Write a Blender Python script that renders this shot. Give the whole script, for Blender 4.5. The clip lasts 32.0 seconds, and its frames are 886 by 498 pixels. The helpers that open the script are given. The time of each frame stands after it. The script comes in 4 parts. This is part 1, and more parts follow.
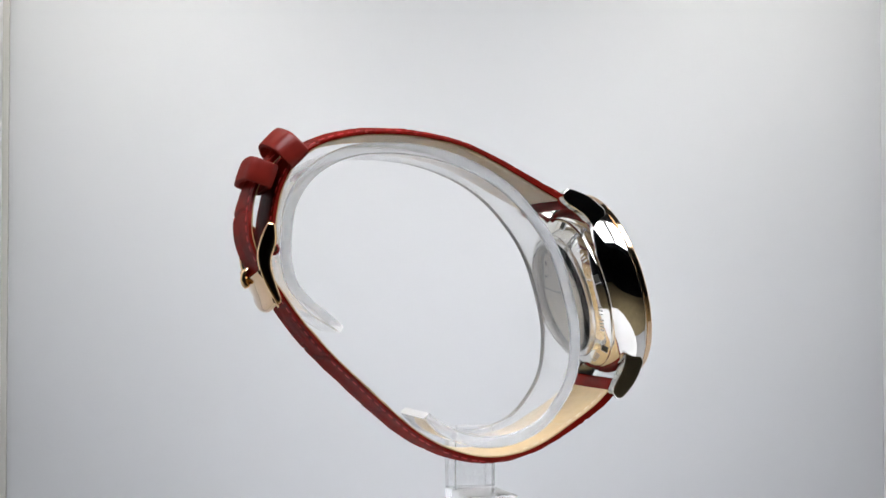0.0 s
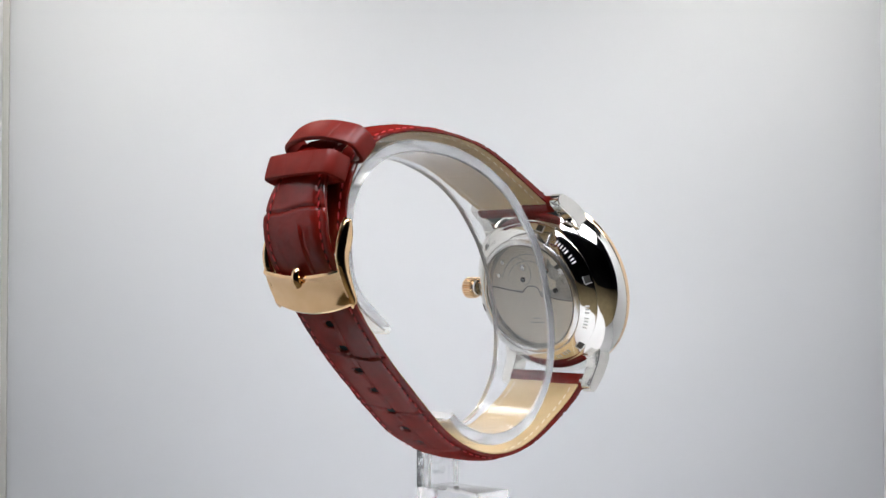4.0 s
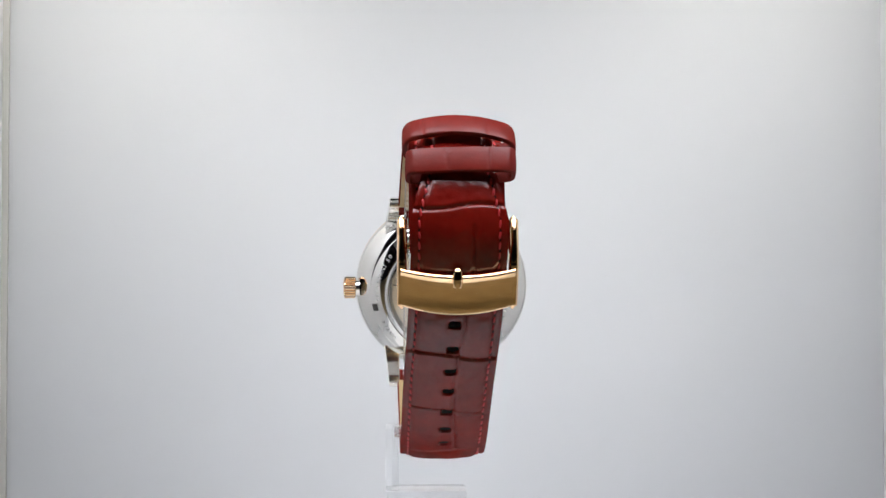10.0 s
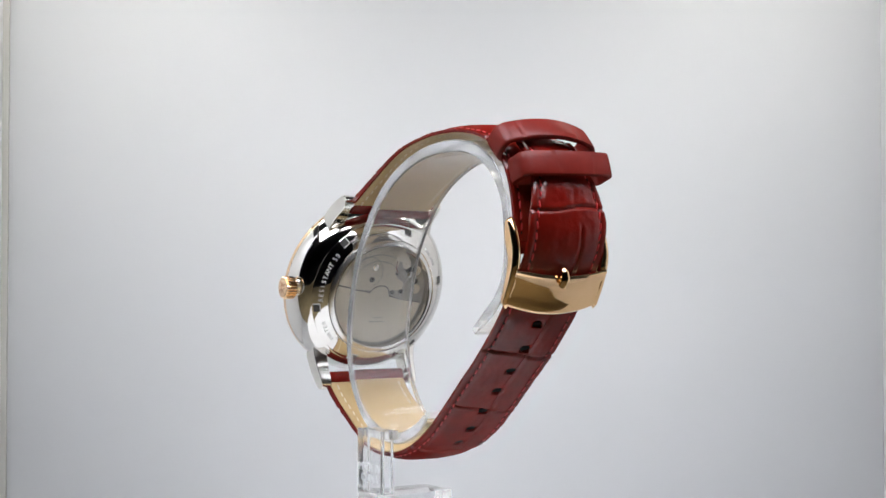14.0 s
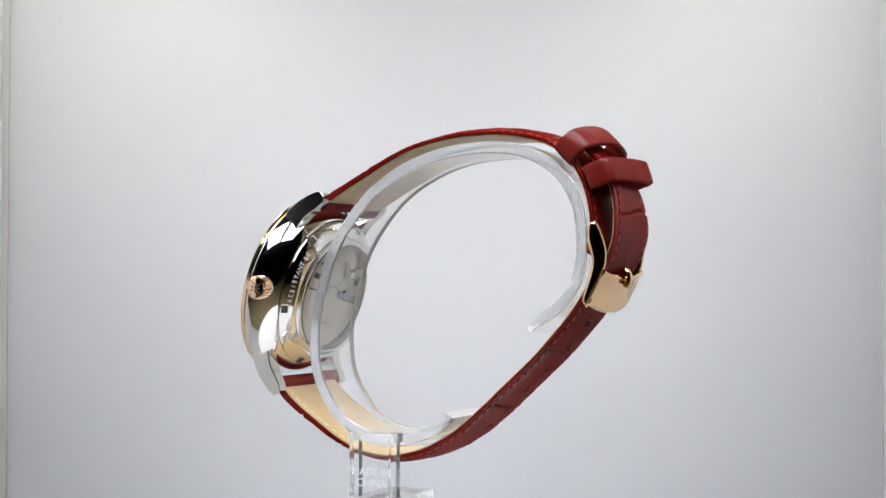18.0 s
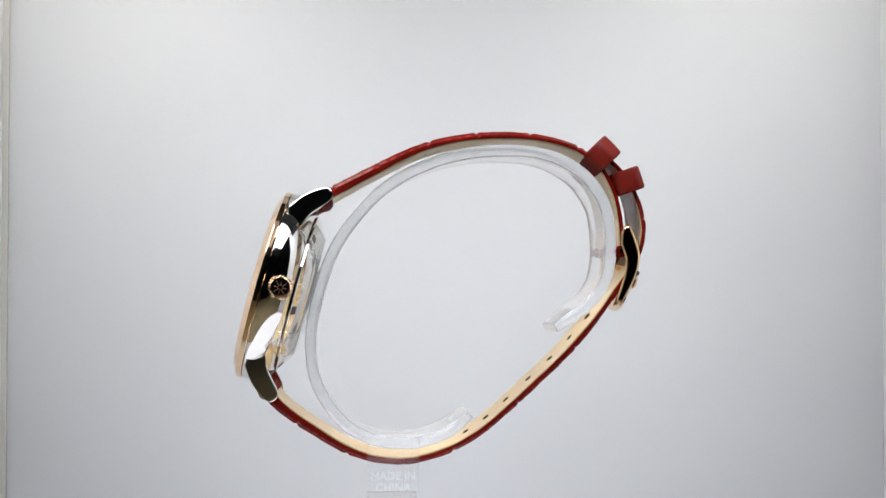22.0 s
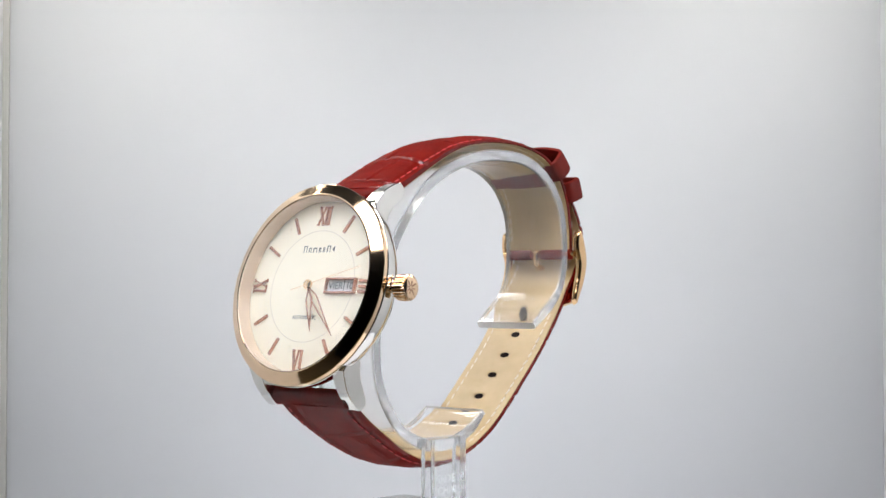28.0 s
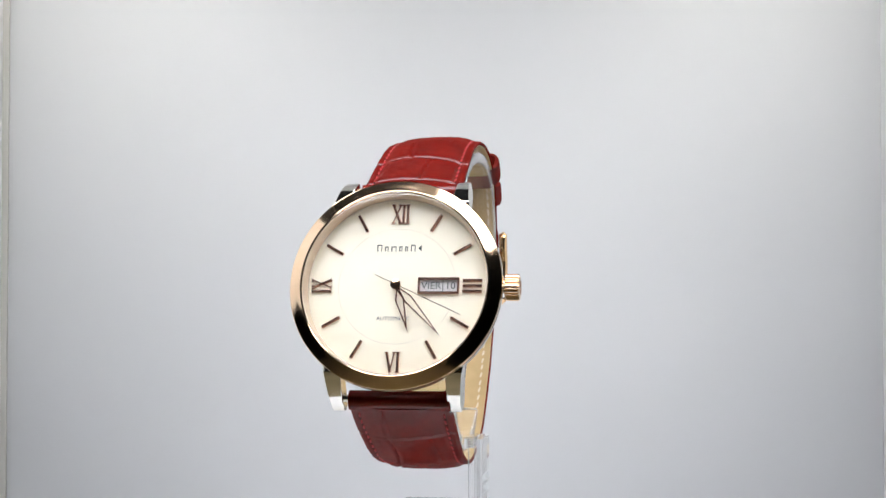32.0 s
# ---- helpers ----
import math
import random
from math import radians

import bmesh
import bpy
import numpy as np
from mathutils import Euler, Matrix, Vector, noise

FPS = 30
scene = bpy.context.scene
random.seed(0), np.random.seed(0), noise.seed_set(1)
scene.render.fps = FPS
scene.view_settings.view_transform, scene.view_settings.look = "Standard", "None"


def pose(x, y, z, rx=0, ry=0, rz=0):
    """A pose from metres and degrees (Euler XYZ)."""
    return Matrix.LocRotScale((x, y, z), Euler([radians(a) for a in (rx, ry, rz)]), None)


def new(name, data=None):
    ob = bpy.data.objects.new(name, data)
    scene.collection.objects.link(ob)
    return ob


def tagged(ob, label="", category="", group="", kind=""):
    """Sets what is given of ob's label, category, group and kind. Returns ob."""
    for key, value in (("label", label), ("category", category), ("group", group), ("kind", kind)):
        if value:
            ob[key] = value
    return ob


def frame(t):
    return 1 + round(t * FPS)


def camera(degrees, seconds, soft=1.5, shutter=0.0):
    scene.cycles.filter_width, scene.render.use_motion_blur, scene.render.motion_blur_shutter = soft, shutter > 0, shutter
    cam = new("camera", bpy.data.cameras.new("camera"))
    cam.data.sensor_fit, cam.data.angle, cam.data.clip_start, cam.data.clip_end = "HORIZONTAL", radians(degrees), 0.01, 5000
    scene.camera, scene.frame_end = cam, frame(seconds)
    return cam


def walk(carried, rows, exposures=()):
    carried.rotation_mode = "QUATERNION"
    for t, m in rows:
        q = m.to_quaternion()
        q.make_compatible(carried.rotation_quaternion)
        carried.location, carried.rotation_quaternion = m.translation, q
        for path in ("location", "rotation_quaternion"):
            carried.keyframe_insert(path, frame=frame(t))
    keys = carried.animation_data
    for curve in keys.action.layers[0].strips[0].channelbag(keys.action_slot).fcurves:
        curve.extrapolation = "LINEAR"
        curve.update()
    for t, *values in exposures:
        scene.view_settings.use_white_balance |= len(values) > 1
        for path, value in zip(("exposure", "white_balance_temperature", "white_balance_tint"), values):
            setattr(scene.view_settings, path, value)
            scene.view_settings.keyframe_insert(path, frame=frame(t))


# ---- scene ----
cam = camera(34.13, 32.0, soft=1.5)
MM = 0.001
LIFT = 150.0         # height of the turning axis' zero above the white floor, mm
CAM = pose(0, -0.30658, (3.34 + LIFT) * MM, 91.525, 0, -0.138)
walk(cam, [(0.0, CAM), (32.0, CAM)], [(0.0, 0.0), (32.0, 0.0)])

# ---- light: a white photo box with LED panels in its lid and added backdrop fill panels, a dim room around it ----
world = bpy.data.worlds.new("room_light")
scene.world = world
world.use_nodes = True
world.node_tree.nodes["Background"].inputs[0].default_value = (0.62, 0.53, 0.36, 1)
world.node_tree.nodes["Background"].inputs[1].default_value = 0.02
FRONT_POWER, FILL_POWER = 8.4, 15.2

# ---- materials ----


def base_material(name, color, rough, metal=0.0):
    m = bpy.data.materials.new(name)
    m.use_nodes = True
    b = m.node_tree.nodes["Principled BSDF"]
    b.inputs["Base Color"].default_value = (*color, 1)
    b.inputs["Roughness"].default_value = rough
    b.inputs["Metallic"].default_value = metal
    return m, m.node_tree, b


def varied(name, dark, light, rough, metal=0.0, scale=400.0, bump=0.0, bump_scale=2500.0, rough_spread=0.08, coat=0.0):
    """A surface whose colour drifts between two tones at two sizes, with uneven gloss and a fine relief."""
    m, t, b = base_material(name, light, rough, metal)
    co = t.nodes.new("ShaderNodeTexCoord")
    n1 = t.nodes.new("ShaderNodeTexNoise")
    n1.inputs["Scale"].default_value, n1.inputs["Detail"].default_value = scale, 5
    t.links.new(co.outputs["Object"], n1.inputs["Vector"])
    ramp = t.nodes.new("ShaderNodeValToRGB")
    ramp.color_ramp.elements[0].position, ramp.color_ramp.elements[1].position = 0.3, 0.7
    ramp.color_ramp.elements[0].color, ramp.color_ramp.elements[1].color = (*dark, 1), (*light, 1)
    t.links.new(n1.outputs["Fac"], ramp.inputs["Fac"])
    t.links.new(ramp.outputs["Color"], b.inputs["Base Color"])
    n2 = t.nodes.new("ShaderNodeTexNoise")
    n2.inputs["Scale"].default_value, n2.inputs["Detail"].default_value = bump_scale, 4
    t.links.new(co.outputs["Object"], n2.inputs["Vector"])
    mr = t.nodes.new("ShaderNodeMapRange")
    mr.inputs["To Min"].default_value, mr.inputs["To Max"].default_value = max(0.0, rough - rough_spread), rough + rough_spread
    t.links.new(n1.outputs["Fac"], mr.inputs["Value"])
    t.links.new(mr.outputs["Result"], b.inputs["Roughness"])
    if bump:
        bp = t.nodes.new("ShaderNodeBump")
        bp.inputs["Strength"].default_value, bp.inputs["Distance"].default_value = bump, 0.0001
        t.links.new(n2.outputs["Fac"], bp.inputs["Height"])
        t.links.new(bp.outputs["Normal"], b.inputs["Normal"])
    b.inputs["Coat Weight"].default_value = coat
    b.inputs["Coat Roughness"].default_value = 0.2
    return m


def clear(name, color, rough, ior=1.49):
    m, t, b = base_material(name, color, rough)
    b.inputs["Transmission Weight"].default_value = 1.0
    b.inputs["IOR"].default_value = ior
    return m


def brushed(name, color, rough):
    """Metal with concentric or straight fine scratches."""
    m, t, b = base_material(name, color, rough, 1.0)
    co = t.nodes.new("ShaderNodeTexCoord")
    mp = t.nodes.new("ShaderNodeMapping")
    mp.inputs["Scale"].default_value = (300, 9000, 300)
    t.links.new(co.outputs["Object"], mp.inputs["Vector"])
    n = t.nodes.new("ShaderNodeTexNoise")
    n.inputs["Scale"].default_value = 1.0
    t.links.new(mp.outputs["Vector"], n.inputs["Vector"])
    bp = t.nodes.new("ShaderNodeBump")
    bp.inputs["Strength"].default_value, bp.inputs["Distance"].default_value = 0.15, 0.00005
    t.links.new(n.outputs["Fac"], bp.inputs["Height"])
    t.links.new(bp.outputs["Normal"], b.inputs["Normal"])
    return m


leather = varied("red_leather", (0.125, 0.0052, 0.0030), (0.185, 0.0082, 0.0044), 0.2, scale=220, bump=0.22, bump_scale=2200, rough_spread=0.06)
leather_edge = varied("red_leather_edge", (0.14, 0.011, 0.007), (0.18, 0.0145, 0.009), 0.32, scale=300, bump=0.3)
for _m, _gloss in ((leather, 0.05), (leather_edge, 0.03)):
    _t = _m.node_tree
    _b = _t.nodes["Principled BSDF"]
    _b.inputs["Specular IOR Level"].default_value = 0.0
    _g = _t.nodes.new("ShaderNodeBsdfGlossy")       # waxed finish
    _x = _t.nodes.new("ShaderNodeMixShader")
    _x.inputs[0].default_value = _gloss
    for _l in list(_b.inputs["Roughness"].links) + list(_b.inputs["Normal"].links):
        _t.links.new(_l.from_socket, _g.inputs[_l.to_socket.name])
    _t.links.new(_b.outputs[0], _x.inputs[1])
    _t.links.new(_g.outputs[0], _x.inputs[2])
    _t.links.new(_x.outputs[0], _t.nodes["Material Output"].inputs["Surface"])
lining = varied("beige_lining", (0.52, 0.365, 0.175), (0.62, 0.445, 0.225), 0.34, scale=180, bump=0.35, bump_scale=2200)
red_thread = varied("red_thread", (0.42, 0.006, 0.008), (0.52, 0.010, 0.012), 0.6, scale=3000)
lining.node_tree.nodes["Principled BSDF"].inputs["Specular IOR Level"].default_value = 0.4
cream_thread = varied("cream_thread", (0.72, 0.62, 0.44), (0.82, 0.74, 0.58), 0.6, scale=3000)
# near-black colour that stands in for the shade inside holes
hole_shade = varied("hole_shade_core", (0.008, 0.005, 0.005), (0.014, 0.008, 0.008), 0.9, scale=2000)
hole_shade.node_tree.nodes["Principled BSDF"].inputs["Specular IOR Level"].default_value = 0.05
steel = varied("polished_steel", (0.76, 0.74, 0.70), (0.82, 0.80, 0.76), 0.06, 1.0, scale=200, rough_spread=0.03)
lug_steel = varied("fine_brushed_lug_steel", (0.74, 0.72, 0.67), (0.80, 0.78, 0.73), 0.10, 1.0, scale=300, rough_spread=0.04, bump=0.04, bump_scale=6000)
satin = brushed("satin_steel", (0.72, 0.71, 0.69), 0.26)
rose = varied("rose_gold", (0.87, 0.625, 0.40), (0.92, 0.69, 0.465), 0.09, 1.0, scale=250, rough_spread=0.03)
gold = varied("buckle_gold", (0.82, 0.54, 0.285), (0.87, 0.60, 0.34), 0.08, 1.0, scale=250, rough_spread=0.03)
rose_dark = varied("rose_gold_applique", (0.52, 0.27, 0.19), (0.62, 0.34, 0.24), 0.22, 1.0, scale=900)
dial_cream = varied("cream_dial_lacquer", (0.93, 0.865, 0.685), (0.955, 0.89, 0.715), 0.3, scale=120, bump=0.05, bump_scale=9000)
rehaut_rose = varied("rose_cream_lacquer", (0.66, 0.52, 0.38), (0.72, 0.58, 0.44), 0.25, 0.15, scale=300)
dial_ring = varied("cream_ring_line", (0.78, 0.71, 0.58), (0.82, 0.75, 0.62), 0.25, scale=300)
ink = varied("green_black_ink", (0.012, 0.03, 0.028), (0.02, 0.045, 0.04), 0.5, scale=900)
ink_grey = varied("grey_ink", (0.10, 0.11, 0.11), (0.14, 0.15, 0.15), 0.5, scale=900)
# date disc white, greyed to hold the shade inside the window frame
window_shaded = varied("date_disc_shaded_white", (0.56, 0.56, 0.55), (0.62, 0.62, 0.61), 0.5, scale=400)
silver_plate = brushed("silvered_movement", (0.86, 0.79, 0.66), 0.42)
silver_plate.node_tree.nodes["Principled BSDF"].inputs["Metallic"].default_value = 0.4
dark_plate = varied("dark_movement_plate", (0.05, 0.048, 0.044), (0.10, 0.096, 0.088), 0.4, 0.5, scale=500)
engraved = varied("engraved_steel", (0.62, 0.62, 0.60), (0.70, 0.70, 0.68), 0.5, 0.1, scale=500)
base_plate = varied("grained_base_plate", (0.42, 0.40, 0.35), (0.58, 0.56, 0.50), 0.4, 0.4, scale=700, bump=0.2)
ruby = varied("ruby_jewel", (0.35, 0.01, 0.03), (0.5, 0.02, 0.05), 0.1, scale=900)
emblem_dark = varied("frosted_crown_emblem", (0.42, 0.25, 0.17), (0.52, 0.32, 0.23), 0.45, 1.0, scale=2500)
acrylic = clear("clear_acrylic", (0.985, 0.99, 0.99), 0.02, 1.33)
acrylic.node_tree.nodes["Principled BSDF"].inputs["Transmission Weight"].default_value = 0.96
acrylic_print = varied("white_moulded_letters", (0.80, 0.82, 0.83), (0.88, 0.9, 0.9), 0.4, scale=900)
frosted = clear("frosted_acrylic_edge", (0.95, 0.96, 0.965), 0.25)
frosted.node_tree.nodes["Principled BSDF"].inputs["Transmission Weight"].default_value = 0.78
acrylic_cut = clear("sawn_acrylic_end", (0.96, 0.97, 0.97), 0.35)
acrylic_cut.node_tree.nodes["Principled BSDF"].inputs["Transmission Weight"].default_value = 0.5
glass = clear("crystal_glass", (1, 1, 1), 0.0, 1.45)
back_white = varied("white_backdrop_film", (0.75, 0.757, 0.768), (0.79, 0.797, 0.808), 0.6, scale=4, bump=0.05, bump_scale=600)
wall_white = varied("white_box_wall", (0.82, 0.82, 0.82), (0.86, 0.86, 0.855), 0.5, scale=6, bump=0.05, bump_scale=500)
trim_cream = varied("cream_corner_strip", (0.50, 0.49, 0.45), (0.54, 0.53, 0.485), 0.7, scale=30)
room_grey = varied("dim_room_paint", (0.10, 0.10, 0.11), (0.16, 0.16, 0.165), 0.8, scale=3)
table_wood = varied("oak_table_top", (0.26, 0.20, 0.105), (0.34, 0.265, 0.145), 0.5, scale=20)


def glowing(name, power, tint):
    m, t, b = base_material(name, (0.8, 0.8, 0.8), 0.5)
    b.inputs["Emission Color"].default_value = (*tint, 1)
    b.inputs["Emission Strength"].default_value = power
    return m


front_glow = glowing("front_led_diffuser", FRONT_POWER, (0.957, 0.987, 1.085))
# glow of the two fill panels added to brighten the backdrop
backdrop_fill_glow = glowing("backdrop_fill_diffuser", FILL_POWER, (1.02, 1.0, 0.95))
hatch_black = varied("black_hatch_cloth", (0.012, 0.012, 0.013), (0.022, 0.022, 0.024), 0.8, scale=40)

# ---- mesh helpers ----


def finish(name, bm, material, smooth=True, angle=35):
    bmesh.ops.recalc_face_normals(bm, faces=bm.faces)
    me = bpy.data.meshes.new(name)
    if smooth:
        for f in bm.faces:
            f.smooth = True
        for e in bm.edges:
            if len(e.link_faces) == 2 and e.calc_face_angle(0) > radians(angle):
                e.smooth = False
    bm.to_mesh(me)
    bm.free()
    me.materials.append(material)
    return me


def part(name, bm, material, parent, label="", m=None, smooth=True, angle=35):
    ob = new(name, finish(name, bm, material, smooth, angle))
    ob.parent = parent
    if m is not None:
        ob.matrix_basis = m
    if label:
        ob["label"] = label
    return ob


def structure(name, bm, material, label, category):
    ob = new(name, finish(name, bm, material))
    return tagged(ob, label, category, kind="structure")


def box_into(bm, x0, x1, y0, y1, z0, z1, bevel=0.0):
    vs = [bm.verts.new((x, y, z)) for x in (x0, x1) for y in (y0, y1) for z in (z0, z1)]
    fs = [bm.faces.new([vs[i] for i in q]) for q in ((0, 1, 3, 2), (4, 6, 7, 5), (0, 4, 5, 1), (2, 3, 7, 6), (0, 2, 6, 4), (1, 5, 7, 3))]
    if bevel:
        es = list({e for f in fs for e in f.edges})
        bmesh.ops.bevel(bm, geom=es, offset=bevel, segments=2, affect="EDGES", profile=0.6)
    return bm


def box(x0, x1, y0, y1, z0, z1, bevel=0.0):
    return box_into(bmesh.new(), x0, x1, y0, y1, z0, z1, bevel)


def lathe(profile, segs=128, closed=False):
    """Turns (radius, height) pairs, in mm, round the local z axis."""
    bm = bmesh.new()
    rings = []
    for r, h in profile:
        if r < 1e-6:
            rings.append([bm.verts.new((0, 0, h * MM))])
        else:
            rings.append([bm.verts.new((r * MM * math.cos(2 * math.pi * i / segs), r * MM * math.sin(2 * math.pi * i / segs), h * MM)) for i in range(segs)])
    pairs = list(zip(rings, rings[1:] + (rings[:1] if closed else [])))
    if not closed:
        pairs = pairs[:len(rings) - 1]
    for a, b in pairs:
        for i in range(segs):
            j = (i + 1) % segs
            if len(a) == 1 and len(b) > 1:
                bm.faces.new((a[0], b[i], b[j]))
            elif len(b) == 1 and len(a) > 1:
                bm.faces.new((a[i], b[0], a[j]))
            elif len(a) > 1:
                bm.faces.new((a[i], b[i], b[j], a[j]))
    return bm


def prism(outline, x0, x1, bevel=0.0, segs=2, axis="x"):
    """A closed outline of mm pairs, pulled from x0 to x1 (mm) along an axis."""
    bm = bmesh.new()

    def at(a, b, c):
        return (c * MM, a * MM, b * MM) if axis == "x" else (a * MM, b * MM, c * MM)
    lo = [bm.verts.new(at(a, b, x0)) for a, b in outline]
    hi = [bm.verts.new(at(a, b, x1)) for a, b in outline]
    bm.faces.new(lo)
    bm.faces.new(hi[::-1])
    k = len(outline)
    for i in range(k):
        bm.faces.new((lo[i], hi[i], hi[(i + 1) % k], lo[(i + 1) % k]))
    if bevel:
        es = [e for e in bm.edges if e.calc_face_angle(0) > radians(28)]
        bmesh.ops.bevel(bm, geom=es, offset=bevel * MM, segments=segs, affect="EDGES", profile=0.5, clamp_overlap=True)
    return bm


def curve_points(pts, step):
    """A smooth run through mm points, resampled at even steps: positions and tangents."""
    p = [Vector(q) for q in pts]
    p = [p[0] * 2 - p[1]] + p + [p[-1] * 2 - p[-2]]
    fine = []
    for i in range(1, len(p) - 2):
        for k in range(24):
            t = k / 24
            a, b, c, d = p[i - 1], p[i], p[i + 1], p[i + 2]
            fine.append(0.5 * ((2 * b) + (c - a) * t + (2 * a - 5 * b + 4 * c - d) * t * t + (3 * b - a - 3 * c + d) * t ** 3))
    fine.append(p[-2])
    run = [0.0]
    for a, b in zip(fine, fine[1:]):
        run.append(run[-1] + (b - a).length)
    n = max(2, round(run[-1] / step))
    out, j = [], 0
    for i in range(n + 1):
        s = run[-1] * i / n
        while j < len(run) - 2 and run[j + 1] < s:
            j += 1
        f = (s - run[j]) / max(1e-9, run[j + 1] - run[j])
        out.append(fine[j].lerp(fine[j + 1], min(1, max(0, f))))
    tan = [(out[min(i + 2, n)] - out[max(i - 2, 0)]).normalized() for i in range(n + 1)]
    return out, tan, run[-1]


def text_mesh(body, size, depth=0.02):
    """Letters of the built-in font as a mesh, centred, size and depth in mm."""
    cu = bpy.data.curves.new("letters", "FONT")
    cu.body, cu.size, cu.extrude, cu.resolution_u = body, size * MM, depth * MM, 3
    cu.align_x, cu.align_y = "CENTER", "CENTER"
    ob = bpy.data.objects.new("letters", cu)
    scene.collection.objects.link(ob)
    bpy.context.view_layer.update()
    bm = bmesh.new()
    me = bpy.data.meshes.new_from_object(ob.evaluated_get(bpy.context.evaluated_depsgraph_get()))
    bm.from_mesh(me)
    bpy.data.objects.remove(ob)
    bpy.data.curves.remove(cu)
    bpy.data.meshes.remove(me)
    return bm


def merge(target, source, m):
    """Adds one bmesh to another at the pose m."""
    source.transform(m)
    me = bpy.data.meshes.new("tmp")
    source.to_mesh(me)
    source.free()
    target.from_mesh(me)
    bpy.data.meshes.remove(me)
    return target


# ---- the photo box and the room ----
HALF_W, BACK_Y, FRONT_Y, TOP_Z, WALL = 0.153, 0.20, -0.195, 0.338, 0.006
RIGHT_X, OPEN_Y = 0.1550, -0.058        # inner face of the right wall; front edge of floor and walls


def photo_box():
    # one white film: floor, a wide curve, then the back
    bm = bmesh.new()
    prof = [(OPEN_Y, 0.0), (0.12, 0.0)]
    R = 0.05
    for i in range(17):
        a = math.pi / 2 * i / 16
        prof.append((BACK_Y - R + R * math.sin(a), R - R * math.cos(a)))
    prof.append((BACK_Y, TOP_Z))
    rows = [[bm.verts.new((x, y, z)) for y, z in prof] for x in (-HALF_W, RIGHT_X)]
    for i in range(len(prof) - 1):
        bm.faces.new((rows[0][i], rows[0][i + 1], rows[1][i + 1], rows[1][i]))
    ob = structure("backdrop", bm, back_white, "white backdrop film sweeping up from the box floor", "backdrop")
    so = ob.modifiers.new("thick", "SOLIDIFY")
    so.thickness, so.offset = 0.0015, -1
    structure("wall_left", box(-HALF_W - WALL, -HALF_W, OPEN_Y, BACK_Y + 0.004, -0.004, TOP_Z, 0.0008), wall_white, "white plastic side wall of the photo box", "wall")
    structure("wall_right", box(RIGHT_X, RIGHT_X + WALL, OPEN_Y, BACK_Y + 0.004, -0.004, TOP_Z, 0.0008), wall_white, "white plastic side wall of the photo box", "wall")
    structure("wall_back", box(-HALF_W - WALL, RIGHT_X + WALL, BACK_Y + 0.005, BACK_Y + 0.011, -0.012, TOP_Z, 0.0008), wall_white, "white plastic back panel of the photo box", "wall")
    structure("ceiling", box(-HALF_W - WALL, RIGHT_X + WALL, FRONT_Y, BACK_Y + 0.011, TOP_Z + 0.001, TOP_Z + 0.008, 0.0008), wall_white, "white lid of the photo box", "ceiling")
    structure("trim", box(-HALF_W, -HALF_W + 0.0022, BACK_Y - 0.003, BACK_Y - 0.0005, 0.055, TOP_Z - 0.001, 0.0004), trim_cream, "narrow cream corner strip of the photo box", "trim")
    structure("floor", box(-HALF_W - WALL, RIGHT_X + WALL, OPEN_Y - 0.004, BACK_Y + 0.004, -0.012, -0.005, 0.0008), wall_white, "white floor panel of the photo box", "floor")
    led_bar(-0.145, -0.014, -0.184, -0.037, front_glow, "LED panel near the front edge of the box lid")
    led_bar(0.009, 0.145, -0.184, -0.037, front_glow, "LED panel near the front edge of the box lid")
    # two unseen fill panels, added to lift the backdrop's top and sides
    led_bar(-0.151, -0.080, 0.088, 0.132, backdrop_fill_glow, "unseen fill panel added in the back corner of the box lid")
    led_bar(0.090, 0.153, 0.088, 0.132, backdrop_fill_glow, "unseen fill panel added in the back corner of the box lid")
    structure("lid_hatch", box(-0.1515, 0.1535, -0.034, 0.084, TOP_Z - 0.004, TOP_Z, 0.0005), hatch_black, "black cloth hatch in the box lid", "hatch")
    # unseen black strips added on the side walls, so the bezel reflects dark
    for x in (-HALF_W + 0.0008, RIGHT_X - 0.0008):
        structure("dark_reflection_strip", box(x - 0.0007, x + 0.0007, -0.034, 0.130, 0.298, TOP_Z - 0.005, 0.0002), hatch_black, "unseen black strip added on the wall for dark bezel reflections", "flap")


def led_bar(x0, x1, y0, y1, glow, label):
    lamp = tagged(new("led_light"), "white " + label, "lamp", "lights under the box lid")
    lamp.location = (0, 0, TOP_Z)
    part("housing", box(x0, x1, y0, y1, -0.006, -0.0005, 0.0008), wall_white, lamp)
    part("diffuser", box(x0 + 0.004, x1 - 0.004, y0 + 0.004, y1 - 0.004, -0.008, -0.0062, 0.0004), glow, lamp, "glowing white diffuser")


